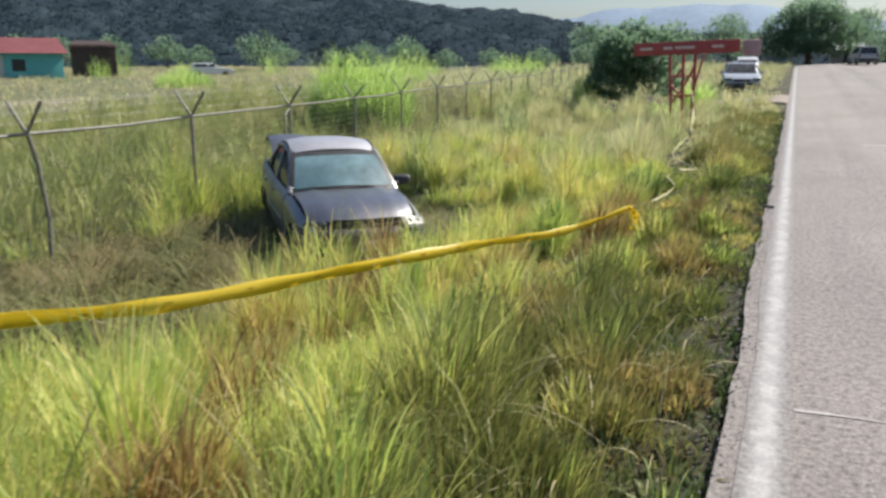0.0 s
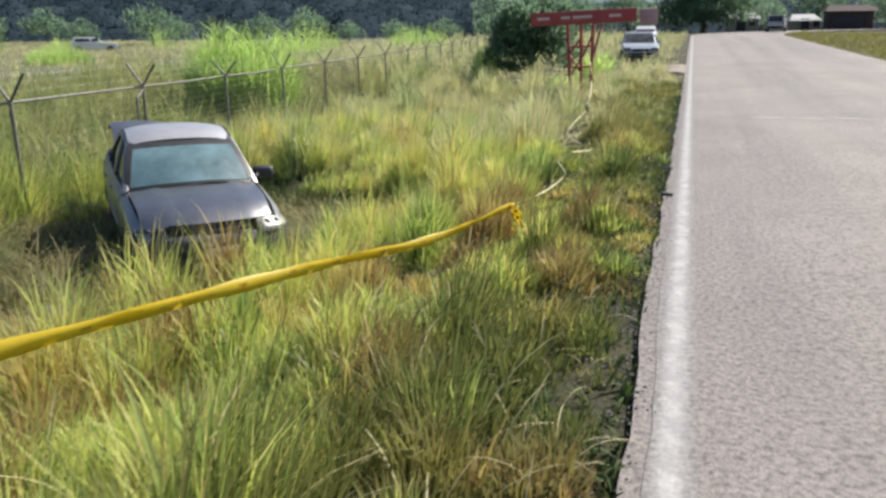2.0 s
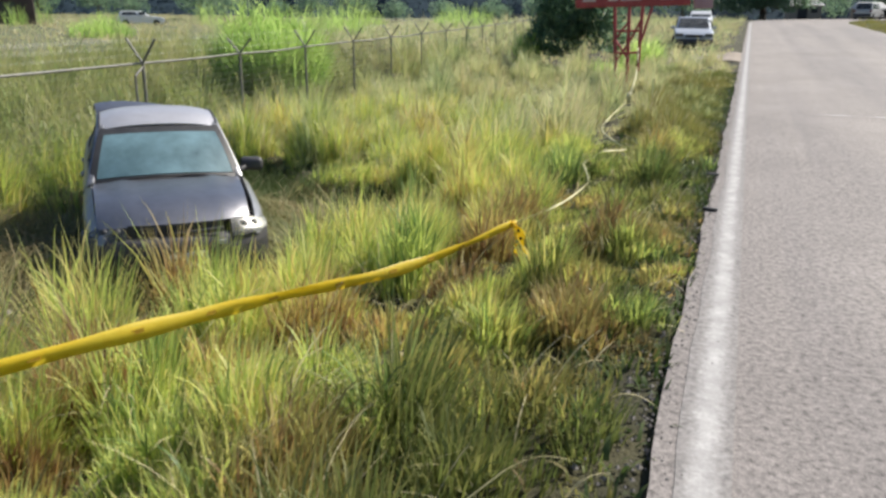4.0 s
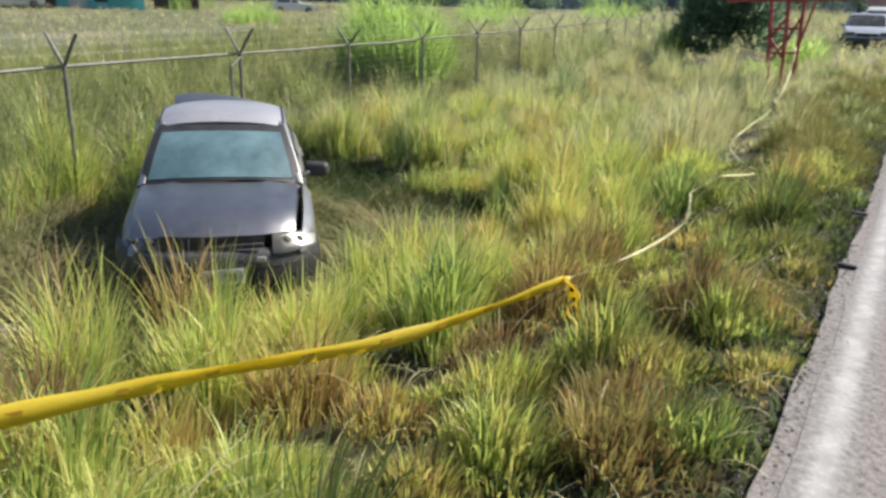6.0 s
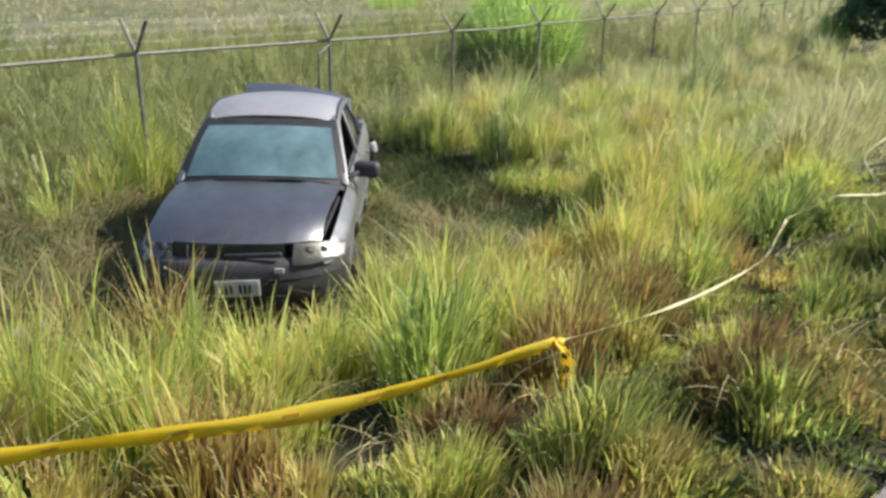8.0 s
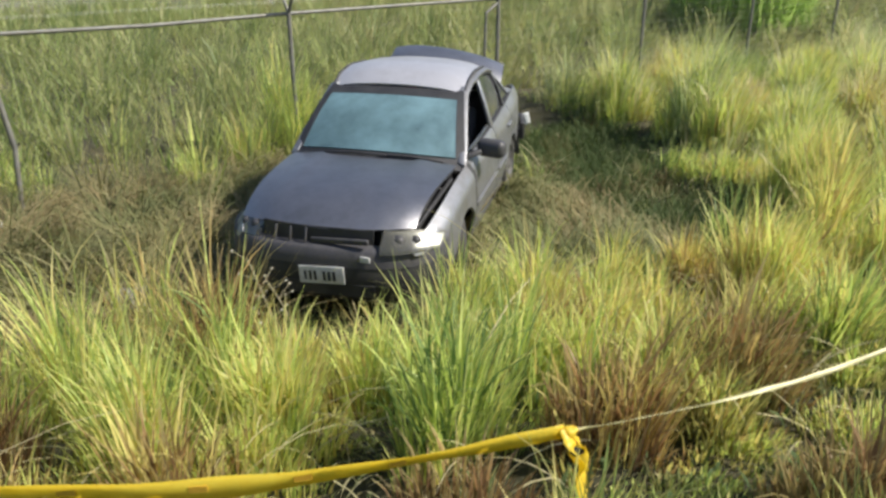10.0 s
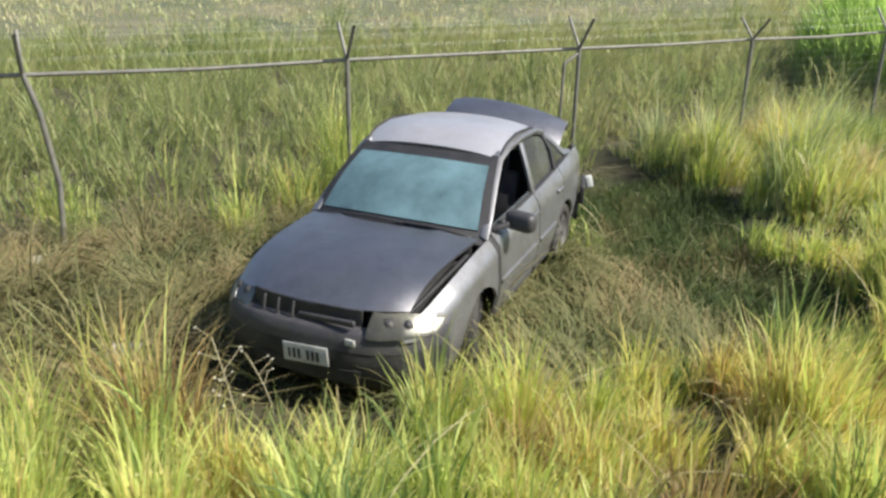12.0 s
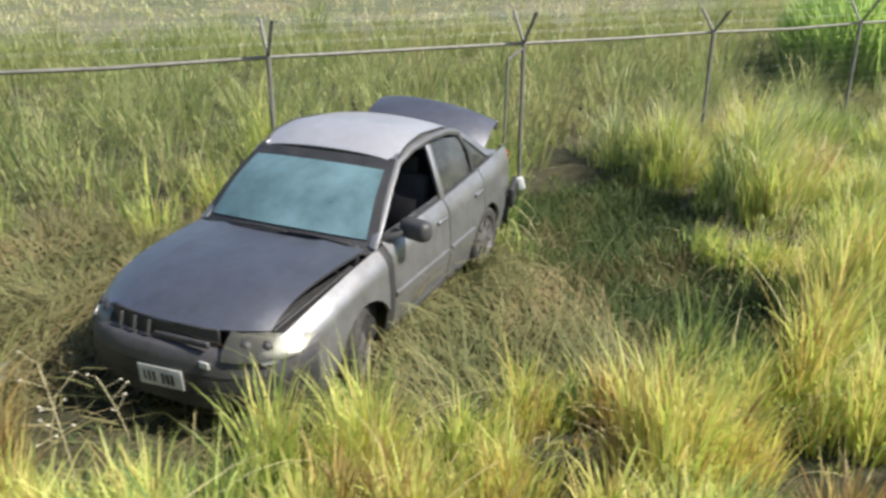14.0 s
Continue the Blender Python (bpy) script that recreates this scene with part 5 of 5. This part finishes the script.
# the big tree at the bend and its neighbours
leafy("tree", [(1.3, 101, 6.0, 3.2, 2.4), (-1.6, 101, 5.2, 2.6, 2.0), (4.2, 102, 5.4, 2.6, 2.0), (0.2, 103, 7.2, 2.4, 1.6), (2.6, 100, 7.0, 2.2, 1.6), (-3.2, 102, 4.0, 2.0, 1.7), (6.0, 103, 4.2, 1.9, 1.6), (1.0, 100, 4.0, 3.4, 1.4), (3.6, 100.5, 3.4, 2.6, 1.2), (-1.4, 100.5, 3.2, 2.8, 1.2)], 14000, 0.42, M_LEAF, "broad dark tree at the road bend", "tree", (1.2, 102, 1.2, 5.0, 0.45), seed=6)
for k, (x, y, z, s) in enumerate(((24, 118, 4.2, 3.2), (31, 112, 3.8, 3.0), (17, 128, 5.5, 3.6), (38, 100, 4.2, 3.4), (9, 135, 5.5, 4.2), (-9, 120, 4.8, 3.6), (-17, 125, 4.0, 3.8), (-28, 120, 4.0, 3.6), (16.5, 62, 2.8, 1.5), (19, 66, 3.0, 1.9))):
    leafy("tree", [(x + s * 0.6 * math.cos(a), y + s * 0.6 * math.sin(a), z + 0.4 * s * math.sin(a * 2.3 + k), s * 0.62, s * 0.5) for a in (0.3, 1.5, 2.9, 4.1, 5.4)] + [(x, y, z + 0.5 * s, s * 0.6, s * 0.5)], 2600, 0.13 * s, M_LEAF, "leafy dark green tree beyond the bend" if y > 90 else "small dark tree beside the road", "tree", (x, y, float(land(x, y)) - 0.2, z, 0.08 * s), seed=20 + k)

# the low trees at the foot of the hills
rng_foot = random.Random(12)
for k in range(15):
    a = radians(-52 + 2.9 * k + rng_foot.uniform(-0.9, 0.9))
    d = rng_foot.uniform(104, 128)
    x, y, s = d * math.sin(a), d * math.cos(a), rng_foot.uniform(1.5, 2.8)
    g = float(land(x, y))
    leafy("tree", [(x + s * 0.7 * math.cos(b), y + s * 0.7 * math.sin(b), g + s * 0.95 + 0.25 * s * math.sin(b * 2.3 + k), s * 0.62, s * 0.5) for b in (0.3, 1.5, 2.9, 4.1, 5.4)] + [(x, y, g + 1.45 * s, s * 0.6, s * 0.5)], 1000, 0.20 * s, M_LEAF, "low leafy tree at the foot of the wooded hill", "tree", (x, y, g - 0.2, g + s, 0.07 * s), seed=60 + k)


# ---- hills ----
def hills():
    az = np.radians(np.arange(-120, 62, 0.22))
    rr = np.concatenate((np.arange(140, 330, 2.6), np.arange(330, 520, 6.0)))
    A, R = np.meshgrid(az, rr)
    X, Y = R * np.sin(A), R * np.cos(A)
    deg = np.degrees(A)
    ridge = np.interp(deg, (-120, -75, -53, -41, -27, -22, -17, -12.5, -6, 5, 25, 60), (40, 46, 47, 40, 31.5, 27, 20.5, 12, 8.5, 9, 13, 16))
    rise = np.clip((R - 165) / 250, 0, 1) ** 0.8
    foot = land(X, Y)
    d1, own, _, _ = cells(X, Y, 8.5, 40)
    d2, own2, _, _ = cells(X, Y, 4.0, 41)
    crowns = 1.5 * (1 - 2.2 * d1 ** 2) * (0.5 + own) - 1.0 + 0.9 * (0.6 - d2) * (0.4 + own2) + 2.2 * (value_noise(X, Y, 5.0, 46) - 0.5) + 4.0 * (value_noise(X, Y, 24, 42) - 0.5)
    edge = steps(0, 1, (R - 142 - 14 * value_noise(deg, 0, 3.0, 43)) / 14)
    Z = foot - 1.0 + edge * (5.2 + crowns * (0.7 + 0.5 * rise)) + rise * ridge * (1 + 0.10 * (value_noise(deg, 0, 5, 44) - 0.5)) * 0.86
    n = len(az)
    verts = np.stack((X, Y, Z), -1).reshape(-1, 3)
    faces = [(j * n + i, j * n + i + 1, (j + 1) * n + i + 1, (j + 1) * n + i) for j in range(len(rr) - 1) for i in range(n - 1)]
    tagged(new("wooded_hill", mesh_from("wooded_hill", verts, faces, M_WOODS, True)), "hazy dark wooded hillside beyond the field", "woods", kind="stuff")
    rng = np.random.default_rng(77)
    n = 150000
    i, j = rng.integers(0, len(rr), n) * rng.random(n) ** 0.5, rng.integers(0, len(az), n)
    i = i.astype(int)
    x, y, z = X[i, j] + rng.normal(0, 0.8, n), Y[i, j] + rng.normal(0, 0.8, n), Z[i, j] + rng.uniform(-0.4, 0.3, n)
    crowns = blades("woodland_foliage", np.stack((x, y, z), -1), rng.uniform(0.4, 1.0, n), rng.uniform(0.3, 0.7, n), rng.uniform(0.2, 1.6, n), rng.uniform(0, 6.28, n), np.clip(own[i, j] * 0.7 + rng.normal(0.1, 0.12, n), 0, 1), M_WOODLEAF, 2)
    tagged(crowns, "dark foliage of the wooded hillside, haze in its blue tint", "woods", kind="stuff")
    az = np.radians(np.arange(-70, 60, 0.4))
    verts, faces = [], []
    for i, a in enumerate(az):
        d = math.degrees(a)
        h = float(np.interp(d, (-70, -30, -22, -17, -12, -7, -3, 1, 5, 20, 60), (120, 140, 135, 160, 176, 192, 184, 165, 130, 90, 110))) + 22 * (float(value_noise(d, 0, 3.1, 50)) - 0.5) + 8 * (float(value_noise(d, 0, 0.9, 51)) - 0.5)
        for r, f in ((2300, 0.0), (2600, 0.55), (2900, 1.0), (3300, 0.7)):
            verts.append((r * math.sin(a), r * math.cos(a), h * f * (1 + 0.15 * (float(value_noise(d, r / 100, 1.5, 52)) - 0.5) * (f < 1)) - 3))
    for i in range(len(az) - 1):
        for k in range(3):
            q = i * 4 + k
            faces.append((q, q + 4, q + 5, q + 1))
    tagged(new("backdrop", mesh_from("backdrop", verts, faces, M_MOUNTAIN, True)), "far mountains with haze in their pale blue colour", "mountains", kind="structure")


# distance haze is put into the bluish base colours of woods, foliage and mountains
M_WOODS = surface("hazed_woods", ((0.38, (0.018, 0.029, 0.040)), (0.5, (0.024, 0.038, 0.050)), (0.62, (0.032, 0.049, 0.060))), 0.07, 1.0, fine=0.5, bumpy=0.25, depth=0.5)
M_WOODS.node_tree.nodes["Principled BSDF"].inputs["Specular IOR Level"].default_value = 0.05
M_WOODLEAF = grass_material("hazed_foliage", ((0.0, (0.026, 0.040, 0.052)), (0.5, (0.034, 0.052, 0.062)), (1.0, (0.044, 0.066, 0.072))), (0.045, 0.066, 0.072), 0.45, 1.0)
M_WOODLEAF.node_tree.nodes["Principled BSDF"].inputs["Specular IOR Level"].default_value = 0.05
M_MOUNTAIN = surface("hazed_mountain", ((0.3, (0.15, 0.215, 0.30)), (0.7, (0.20, 0.27, 0.355))), 0.004, 1.0, fine=0.05, bumpy=0)
hills()


# ---- the red sign ----
def build_sign():
    sign = tagged(new("sign"), "red roadside sign board on red lattice posts", "sign")
    zl = float(land(-3.3, 27.6))
    rounded("board", (0, 0, 2.12 - zl), (3.45, 0.10, 0.42), M_SIGN, sign, "faded red board with pale unreadable lettering", 0.02)
    for x, w in ((-1.28, 0.42), (-0.55, 0.30), (0.0, 0.62), (1.05, 0.36)):
        rounded("letter_bar", (x, -0.056, 2.13 - zl), (w, 0.012, 0.09), M_SIGNTEXT, sign, "", 0.004)
    rounded("side_panel", (2.05, 0.35, 2.05 - zl), (0.62, 0.06, 0.50), M_PINK, sign, "faded pink side panel", 0.02, (0, 0, 38))
    for x in (-0.50, -0.05, 0.35):
        bm = bmesh.new()
        tube(bm, (x * 0.75, 0.0, -0.3), (x, 0.0, 2.0 - zl), 0.055)
        part("post", bm, M_SIGN, sign, smooth=True)
    for a, b in (((-0.4, 0.3), (0.0, 0.9)), ((0.0, 0.3), (-0.45, 0.95)), ((0.0, 0.9), (0.3, 1.5)), ((0.32, 0.8), (0.62, 1.9)), ((-0.45, 0.95), (-0.05, 1.5)), ((-0.45, 1.2), (0.33, 1.2)), ((-0.4, 0.55), (0.27, 0.55))):
        bm = bmesh.new()
        tube(bm, (a[0], 0.05, a[1] - zl), (b[0], 0.05, b[1] - zl), 0.035)
        part("brace", bm, M_SIGN, sign, smooth=True)
    sign.matrix_world = pose(-3.35, 27.6, zl, 0, -2.0, -4)


M_SIGN = surface("red_paint", ((0.3, (0.36, 0.045, 0.05)), (0.7, (0.46, 0.075, 0.08))), 2.5, 0.55, grime=(0.22, 0.06, 0.06))
M_PINK = surface("faded_pink_paint", ((0.3, (0.34, 0.20, 0.21)), (0.7, (0.42, 0.27, 0.27))), 2.5, 0.7)
M_SIGNTEXT = surface("pale_lettering", ((0.3, (0.62, 0.42, 0.42)), (0.7, (0.70, 0.52, 0.50))), 6, 0.6)
build_sign()


# ---- far vehicles ----
def vehicle(name, length, width, height, paint, label, place, yaw, category="car"):
    """A small estate car or pickup seen from far: body, cabin, windows, lamps, wheels."""
    v = tagged(new(name), label, category)
    L, W, H = length / 2, width / 2, height
    prof = [(-L, 0.45), (-L, 0.88), (-L + 0.10, 0.95), (L - 1.35, 0.98), (L - 0.25, 0.86), (L, 0.72), (L, 0.35)]
    bm = bmesh.new()
    left = [bm.verts.new((x, W * (0.95 if abs(x) > L - 0.15 else 1), z)) for x, z in prof + [(L - 0.1, 0.25), (-L + 0.1, 0.25)]]
    right = [bm.verts.new((x, -W * (0.95 if abs(x) > L - 0.15 else 1), z)) for x, z in prof + [(L - 0.1, 0.25), (-L + 0.1, 0.25)]]
    bm.faces.new(left)
    bm.faces.new(list(reversed(right)))
    n = len(left)
    for k in range(n):
        bm.faces.new((left[k], left[(k + 1) % n], right[(k + 1) % n], right[k]))
    body = part("body", bm, paint, v)
    bv = body.modifiers.new("edge", "BEVEL")
    bv.width, bv.segments = 0.06, 3
    bm = bmesh.new()
    cab = [(-L + 0.08, 0.93), (-L + 0.35, H), (L - 2.1, H), (L - 1.35, 0.96)]
    l2 = [bm.verts.new((x, W * (0.80 if z > 1.1 else 0.93), z)) for x, z in cab]
    r2 = [bm.verts.new((x, -W * (0.80 if z > 1.1 else 0.93), z)) for x, z in cab]
    bm.faces.new(l2)
    bm.faces.new(list(reversed(r2)))
    for k in range(4):
        bm.faces.new((l2[k], l2[(k + 1) % 4], r2[(k + 1) % 4], r2[k]))
    roof = part("cabin", bm, paint, v)
    bv = roof.modifiers.new("edge", "BEVEL")
    bv.width, bv.segments = 0.05, 3
    def quad(nm, pts, m):
        b2 = bmesh.new()
        b2.faces.new([b2.verts.new(p) for p in pts])
        o = part(nm, b2, m, v)
        o.modifiers.new("thickness", "SOLIDIFY").thickness = 0.02
    e = 0.015
    quad("windscreen", [(L - 1.42 + e, W * 0.82, 1.02), (L - 1.42 + e, -W * 0.82, 1.02), (L - 2.02 + e, -W * 0.72, H - 0.08), (L - 2.02 + e, W * 0.72, H - 0.08)], M_WINDOW)
    quad("rear_window", [(-L + 0.11 - e, W * 0.80, 1.02), (-L + 0.11 - e, -W * 0.80, 1.02), (-L + 0.31 - e, -W * 0.70, H - 0.10), (-L + 0.31 - e, W * 0.70, H - 0.10)], M_WINDOW)
    for s in (-1, 1):
        for x0, x1 in ((-L + 0.45, -0.35), (-0.25, L - 1.75)):
            quad("side_window", [(x0, s * (W * 0.92 + e), 1.04), (x1, s * (W * 0.92 + e), 1.04), (x1 - 0.12, s * (W * 0.82 + e), H - 0.10), (x0 + 0.10, s * (W * 0.82 + e), H - 0.10)], M_WINDOW)
        rounded("headlamp", (L - 0.03, s * W * 0.74, 0.70), (0.08, 0.34, 0.14), M_LAMP, v, "", 0.02)
        rounded("tail_lamp", (-L - 0.005, s * W * 0.86, 0.82), (0.05, 0.16, 0.26), M_RED, v, "", 0.02)
        rounded("mirror", (L - 1.55, s * (W + 0.08), 1.02), (0.08, 0.18, 0.12), paint, v, "", 0.03)
        for x in (L - 0.80, -L + 0.75):
            bm = bmesh.new()
            bmesh.ops.create_cone(bm, cap_ends=True, segments=20, radius1=0.31, radius2=0.31, depth=0.2, matrix=pose(x, s * (W - 0.08), 0.31, 90, 0, 0))
            w = part("wheel", bm, M_RUBBER, v, smooth=False)
            bm = bmesh.new()
            bmesh.ops.create_cone(bm, cap_ends=True, segments=16, radius1=0.18, radius2=0.16, depth=0.03, matrix=pose(x, s * (W + 0.03), 0.31, 90, 0, 0))
            part("rim", bm, M_RIM, w)
    rounded("grille", (L + 0.005, 0, 0.66), (0.03, W * 0.9, 0.12), M_DARK, v, "", 0.01)
    rounded("front_bumper", (L + 0.02, 0, 0.42), (0.12, W * 1.9, 0.22), M_TRIM, v, "", 0.04)
    rounded("rear_bumper", (-L - 0.02, 0, 0.45), (0.12, W * 1.9, 0.22), M_TRIM, v, "", 0.04)
    v.matrix_world = pose(*place, 0, 0, yaw)
    return v


M_WHITE = surface("white_paint", ((0.3, (0.66, 0.68, 0.70)), (0.7, (0.76, 0.77, 0.78))), 3, 0.35, coat=0.4)
# white car's paint turned blue-grey: the shade on its front as base colour
M_WHITE_SHADED = surface("shaded_white_paint", ((0.3, (0.34, 0.38, 0.44)), (0.7, (0.42, 0.46, 0.52))), 3, 0.4, 0.2, coat=0.3)
M_SILVER = surface("silver_paint", ((0.3, (0.38, 0.38, 0.37)), (0.7, (0.48, 0.48, 0.46))), 3, 0.4, 0.4, coat=0.3)
vehicle("parked_car", 4.3, 1.72, 1.50, M_WHITE_SHADED, "white car parked nose-on on the verge, shade in its blue-grey paint", (-2.55, 43.0, float(land(-2.55, 43.0)) - 0.16), -84)
vehicle("parked_car", 4.2, 1.68, 1.42, M_WHITE, "white car parked behind another on the verge", (-3.4, 64.0, float(land(-3.4, 64.0)) + 0.02), -88)
vehicle("parked_car", 4.5, 1.72, 1.42, M_SILVER, "pale silver car parked in the field by the house", (-62.3, 40.4, float(land(-62.3, 40.4)) + 0.05), 60)
vehicle("parked_car", 4.3, 1.70, 1.40, M_WHITE, "white car parked in the far field", (-55.0, 64.9, float(land(-55.0, 64.9)) - 0.12), 42)
suv = vehicle("moving_car", 4.4, 1.80, 1.66, M_SILVER, "silver car driving away along the road", (7.3, 88, 1.5), 75)


# ---- houses ----
def house(place, yaw, width, depth, height, wall, roof_m, label, openings, ridge=1.2, over=0.5):
    h = tagged(new("house"), label, "house")
    t = 0.15
    cuts = sorted(openings)
    x = -width / 2
    def wall_box(x0, x1, z0, z1):
        if x1 - x0 > 0.01 and z1 - z0 > 0.01:
            rounded("wall", ((x0 + x1) / 2, -depth / 2 + t / 2, (z0 + z1) / 2), (x1 - x0, t, z1 - z0), wall, h, "", 0.005)
    for x0, x1, z0, z1, kind in cuts:
        wall_box(x, x0, -0.5, height)
        wall_box(x0, x1, -0.5, z0)
        wall_box(x0, x1, z1, height)
        rounded(kind, ((x0 + x1) / 2, -depth / 2 + 0.10, (z0 + z1) / 2), (x1 - x0, 0.04, z1 - z0), M_DARK if kind != "pale_panel" else M_BAG, h, "", 0.005)
        x = x1
    wall_box(x, width / 2, -0.5, height)
    for s in (-1, 1):
        rounded("wall", (s * (width / 2 - t / 2), 0.0, height / 2 - 0.25), (t, depth - 2 * t - 0.01, height + 0.5), wall, h, "", 0.005)
    rounded("wall", (0, depth / 2 - t / 2, height / 2 - 0.25), (width, t, height + 0.5), wall, h, "", 0.005)
    bm = bmesh.new()
    w, d = width / 2 + over, depth / 2 + over
    v = [bm.verts.new(p) for p in ((-w, -d, height - 0.15), (w, -d, height - 0.15), (w, d, height - 0.15), (-w, d, height - 0.15), (-w + 0.6, 0, height + ridge), (w - 0.6, 0, height + ridge))]
    for f in ((0, 1, 5, 4), (2, 3, 4, 5), (1, 2, 5), (3, 0, 4), (3, 2, 1, 0)):
        bm.faces.new([v[k] for k in f])
    part("roof", bm, roof_m, h)
    h.matrix_world = pose(*place, 0, 0, yaw)
    return h


M_TURQ = surface("turquoise_wall", ((0.3, (0.09, 0.33, 0.34)), (0.7, (0.12, 0.40, 0.40))), 1.2, 0.85, fine=20)
M_REDROOF = surface("red_roofing", ((0.3, (0.15, 0.045, 0.05)), (0.7, (0.21, 0.065, 0.07))), 0.8, 0.7, fine=12)
M_SHED = surface("dark_boards", ((0.3, (0.045, 0.032, 0.030)), (0.7, (0.075, 0.050, 0.045))), 1.5, 0.9, fine=14)
M_PALEROOF = surface("pale_roofing", ((0.3, (0.32, 0.33, 0.33)), (0.7, (0.42, 0.42, 0.42))), 0.8, 0.6, fine=12)
M_TANWALL = surface("tan_wall", ((0.3, (0.26, 0.22, 0.18)), (0.7, (0.34, 0.29, 0.23))), 0.8, 0.9, fine=12)
house((-62.9, 48.0, 0.0), 52.5, 8.2, 6.0, 2.55, M_TURQ, M_REDROOF, "turquoise house with a red roof across the field", ((-3.6, -2.7, 0.0, 2.0, "door"), (-1.8, -0.4, 0.0, 2.2, "pale_panel"), (0.2, 1.2, 0.9, 1.9, "window")))
house((-60.0, 54.6, 0.1), 47, 3.8, 4.0, 3.1, M_SHED, M_SHED, "dark wooden shed beside the house", ((-0.6, 0.5, 0.0, 2.1, "door"),), 0.4, 0.2)
house((6.4, 121.0, 1.4), 8, 3.8, 4, 2.0, M_TANWALL, M_PALEROOF, "small house with a pale roof beyond the bend", ((-1.0, 0.2, 0.0, 2.0, "door"), (0.6, 1.4, 0.9, 1.7, "window")), 0.8, 0.3)
house((14.0, 119.0, 1.1), 4, 3.4, 4, 1.9, M_TANWALL, M_PALEROOF, "low house with a pale roof beside the bend", ((-0.5, 0.5, 0.0, 2.0, "door"), (1.0, 1.8, 0.9, 1.7, "window")), 0.7, 0.3)
house((18.5, 113.0, 1.3), 0, 5, 4, 2.7, M_SHED, M_SHED, "dark roadside shop with an open front", ((-2.0, 1.6, 0.4, 2.2, "opening"),), 0.6)


# a bare gravel way-in beside the road and a pale kerb line by the parked cars
bm = bmesh.new()
vs = [[], []]
for k in range(13):
    u = k / 12
    for j, (x0, y0) in enumerate(((-0.15 - 3.2 * u, 30.5 + 0.5 * math.sin(u * 9)), (-0.15 - 3.0 * u, 35.0 + 0.5 * math.sin(u * 7)))):
        vs[j].append((x0, y0, float(land(x0, y0)) + 0.05))
rows_mesh(bm, vs)
me_ob = part("gravel_track", bm, None, None)
M_GRAVEL = surface("bare_gravel", ((0.3, (0.24, 0.20, 0.16)), (0.7, (0.34, 0.29, 0.24))), 1.5, 0.95, fine=30, bumpy=0.5, depth=0.02)
me_ob.data.materials.append(M_GRAVEL)
tagged(me_ob, "bare gravel patch beside the asphalt", "gravel", kind="structure")
M_CRACK = surface("pale_crack_filler", ((0.3, (0.46, 0.45, 0.44)), (0.7, (0.58, 0.56, 0.55))), 8, 0.85, fine=60, bumpy=0.4)
M_SEAM = surface("dusty_seam", ((0.3, (0.33, 0.31, 0.30)), (0.7, (0.40, 0.38, 0.37))), 8, 0.85, fine=60, bumpy=0.4)
for x0, x1, y, nm, m in ((1.2, 3.4, 17.4, "road_crack", M_CRACK), (0.15, 1.9, 3.85, "road_crack", M_SEAM)):
    bm = bmesh.new()
    rows_mesh(bm, [[(x, y + 0.35 * (x - x0) / (x1 - x0) * (x1 - x0) * 0.12 + s * (0.03 + 0.016 * math.sin(x * 9)) * (0.4 if y < 10 else 1.0) + 0.02 * math.sin(x * 5), float(road_rise(y)) + 0.029 - 0.03 * ((x - 3.7) / 4) ** 2) for x in np.linspace(x0, x1, 24)] for s in (-1, 1)])
    tagged(part(nm, bm, m, None), "pale filled crack across the asphalt", "road crack", kind="structure")


def edge_gravel():
    """Loose stones along the broken edge of the asphalt."""
    rng = np.random.default_rng(8)
    n = 2600
    x, y = -0.19 + rng.normal(0, 0.09, n), rng.uniform(0.5, 26, n)
    r = rng.uniform(0.004, 0.016, n)
    z = np.where(x < -0.165, land(x, y) + 0.02, road_rise(y) - 0.005)
    corner = np.array([(1, 0, 0), (-1, 0, 0), (0, 1, 0), (0, -1, 0), (0, 0, 0.8), (0, 0, -0.8)])
    tri = np.array([(0, 2, 4), (2, 1, 4), (1, 3, 4), (3, 0, 4), (2, 0, 5), (1, 2, 5), (3, 1, 5), (0, 3, 5)])
    v = corner[None] * (r[:, None] * rng.uniform(0.7, 1.3, (n, 6)))[..., None] + np.stack((x, y, z), -1)[:, None]
    f = (tri[None] + (np.arange(n) * 6)[:, None, None]).reshape(-1, 3)
    ob = new("gravel", mesh_from("gravel", v.reshape(-1, 3), f, M_STONE))
    tagged(ob, "loose grey stones along the asphalt edge", "gravel", kind="stuff")


M_STONE = surface("grey_stones", ((0.3, (0.11, 0.10, 0.095)), (0.7, (0.27, 0.25, 0.23))), 30, 0.9)
edge_gravel()
for x, y, a in ((-0.19, 11.31, 8), (-0.14, 9.65, -6)):
    bit = rounded("road_debris", (0, 0, 0.012), (0.13, 0.05, 0.022), M_DARK, None, "", 0.008)
    tagged(bit, "small dark broken plastic scrap on the edge line", "debris", group="scraps on the road")
    bit.matrix_world = pose(x, y, float(road_rise(y)) + 0.004, 0, 0, a)


def motions():
    rows = []
    for t, y in ((0.0, 86.5), (1.0, 91.0), (2.0, 95.5), (4.5, 104.0), (7.0, 110.0), (10.0, 116.0), (14.0, 121.0)):
        s = y + 40.0
        (px, py), (rx, ry) = road_way(s)
        rows.append((t, pose(px + rx * 4.6, py + ry * 4.6, float(road_rise(py)) + 0.03, 0, 0, math.degrees(math.atan2(rx, -ry)) + 22 * (1 - min(t / 9.0, 1)))))
    walk(suv, rows)


motions()
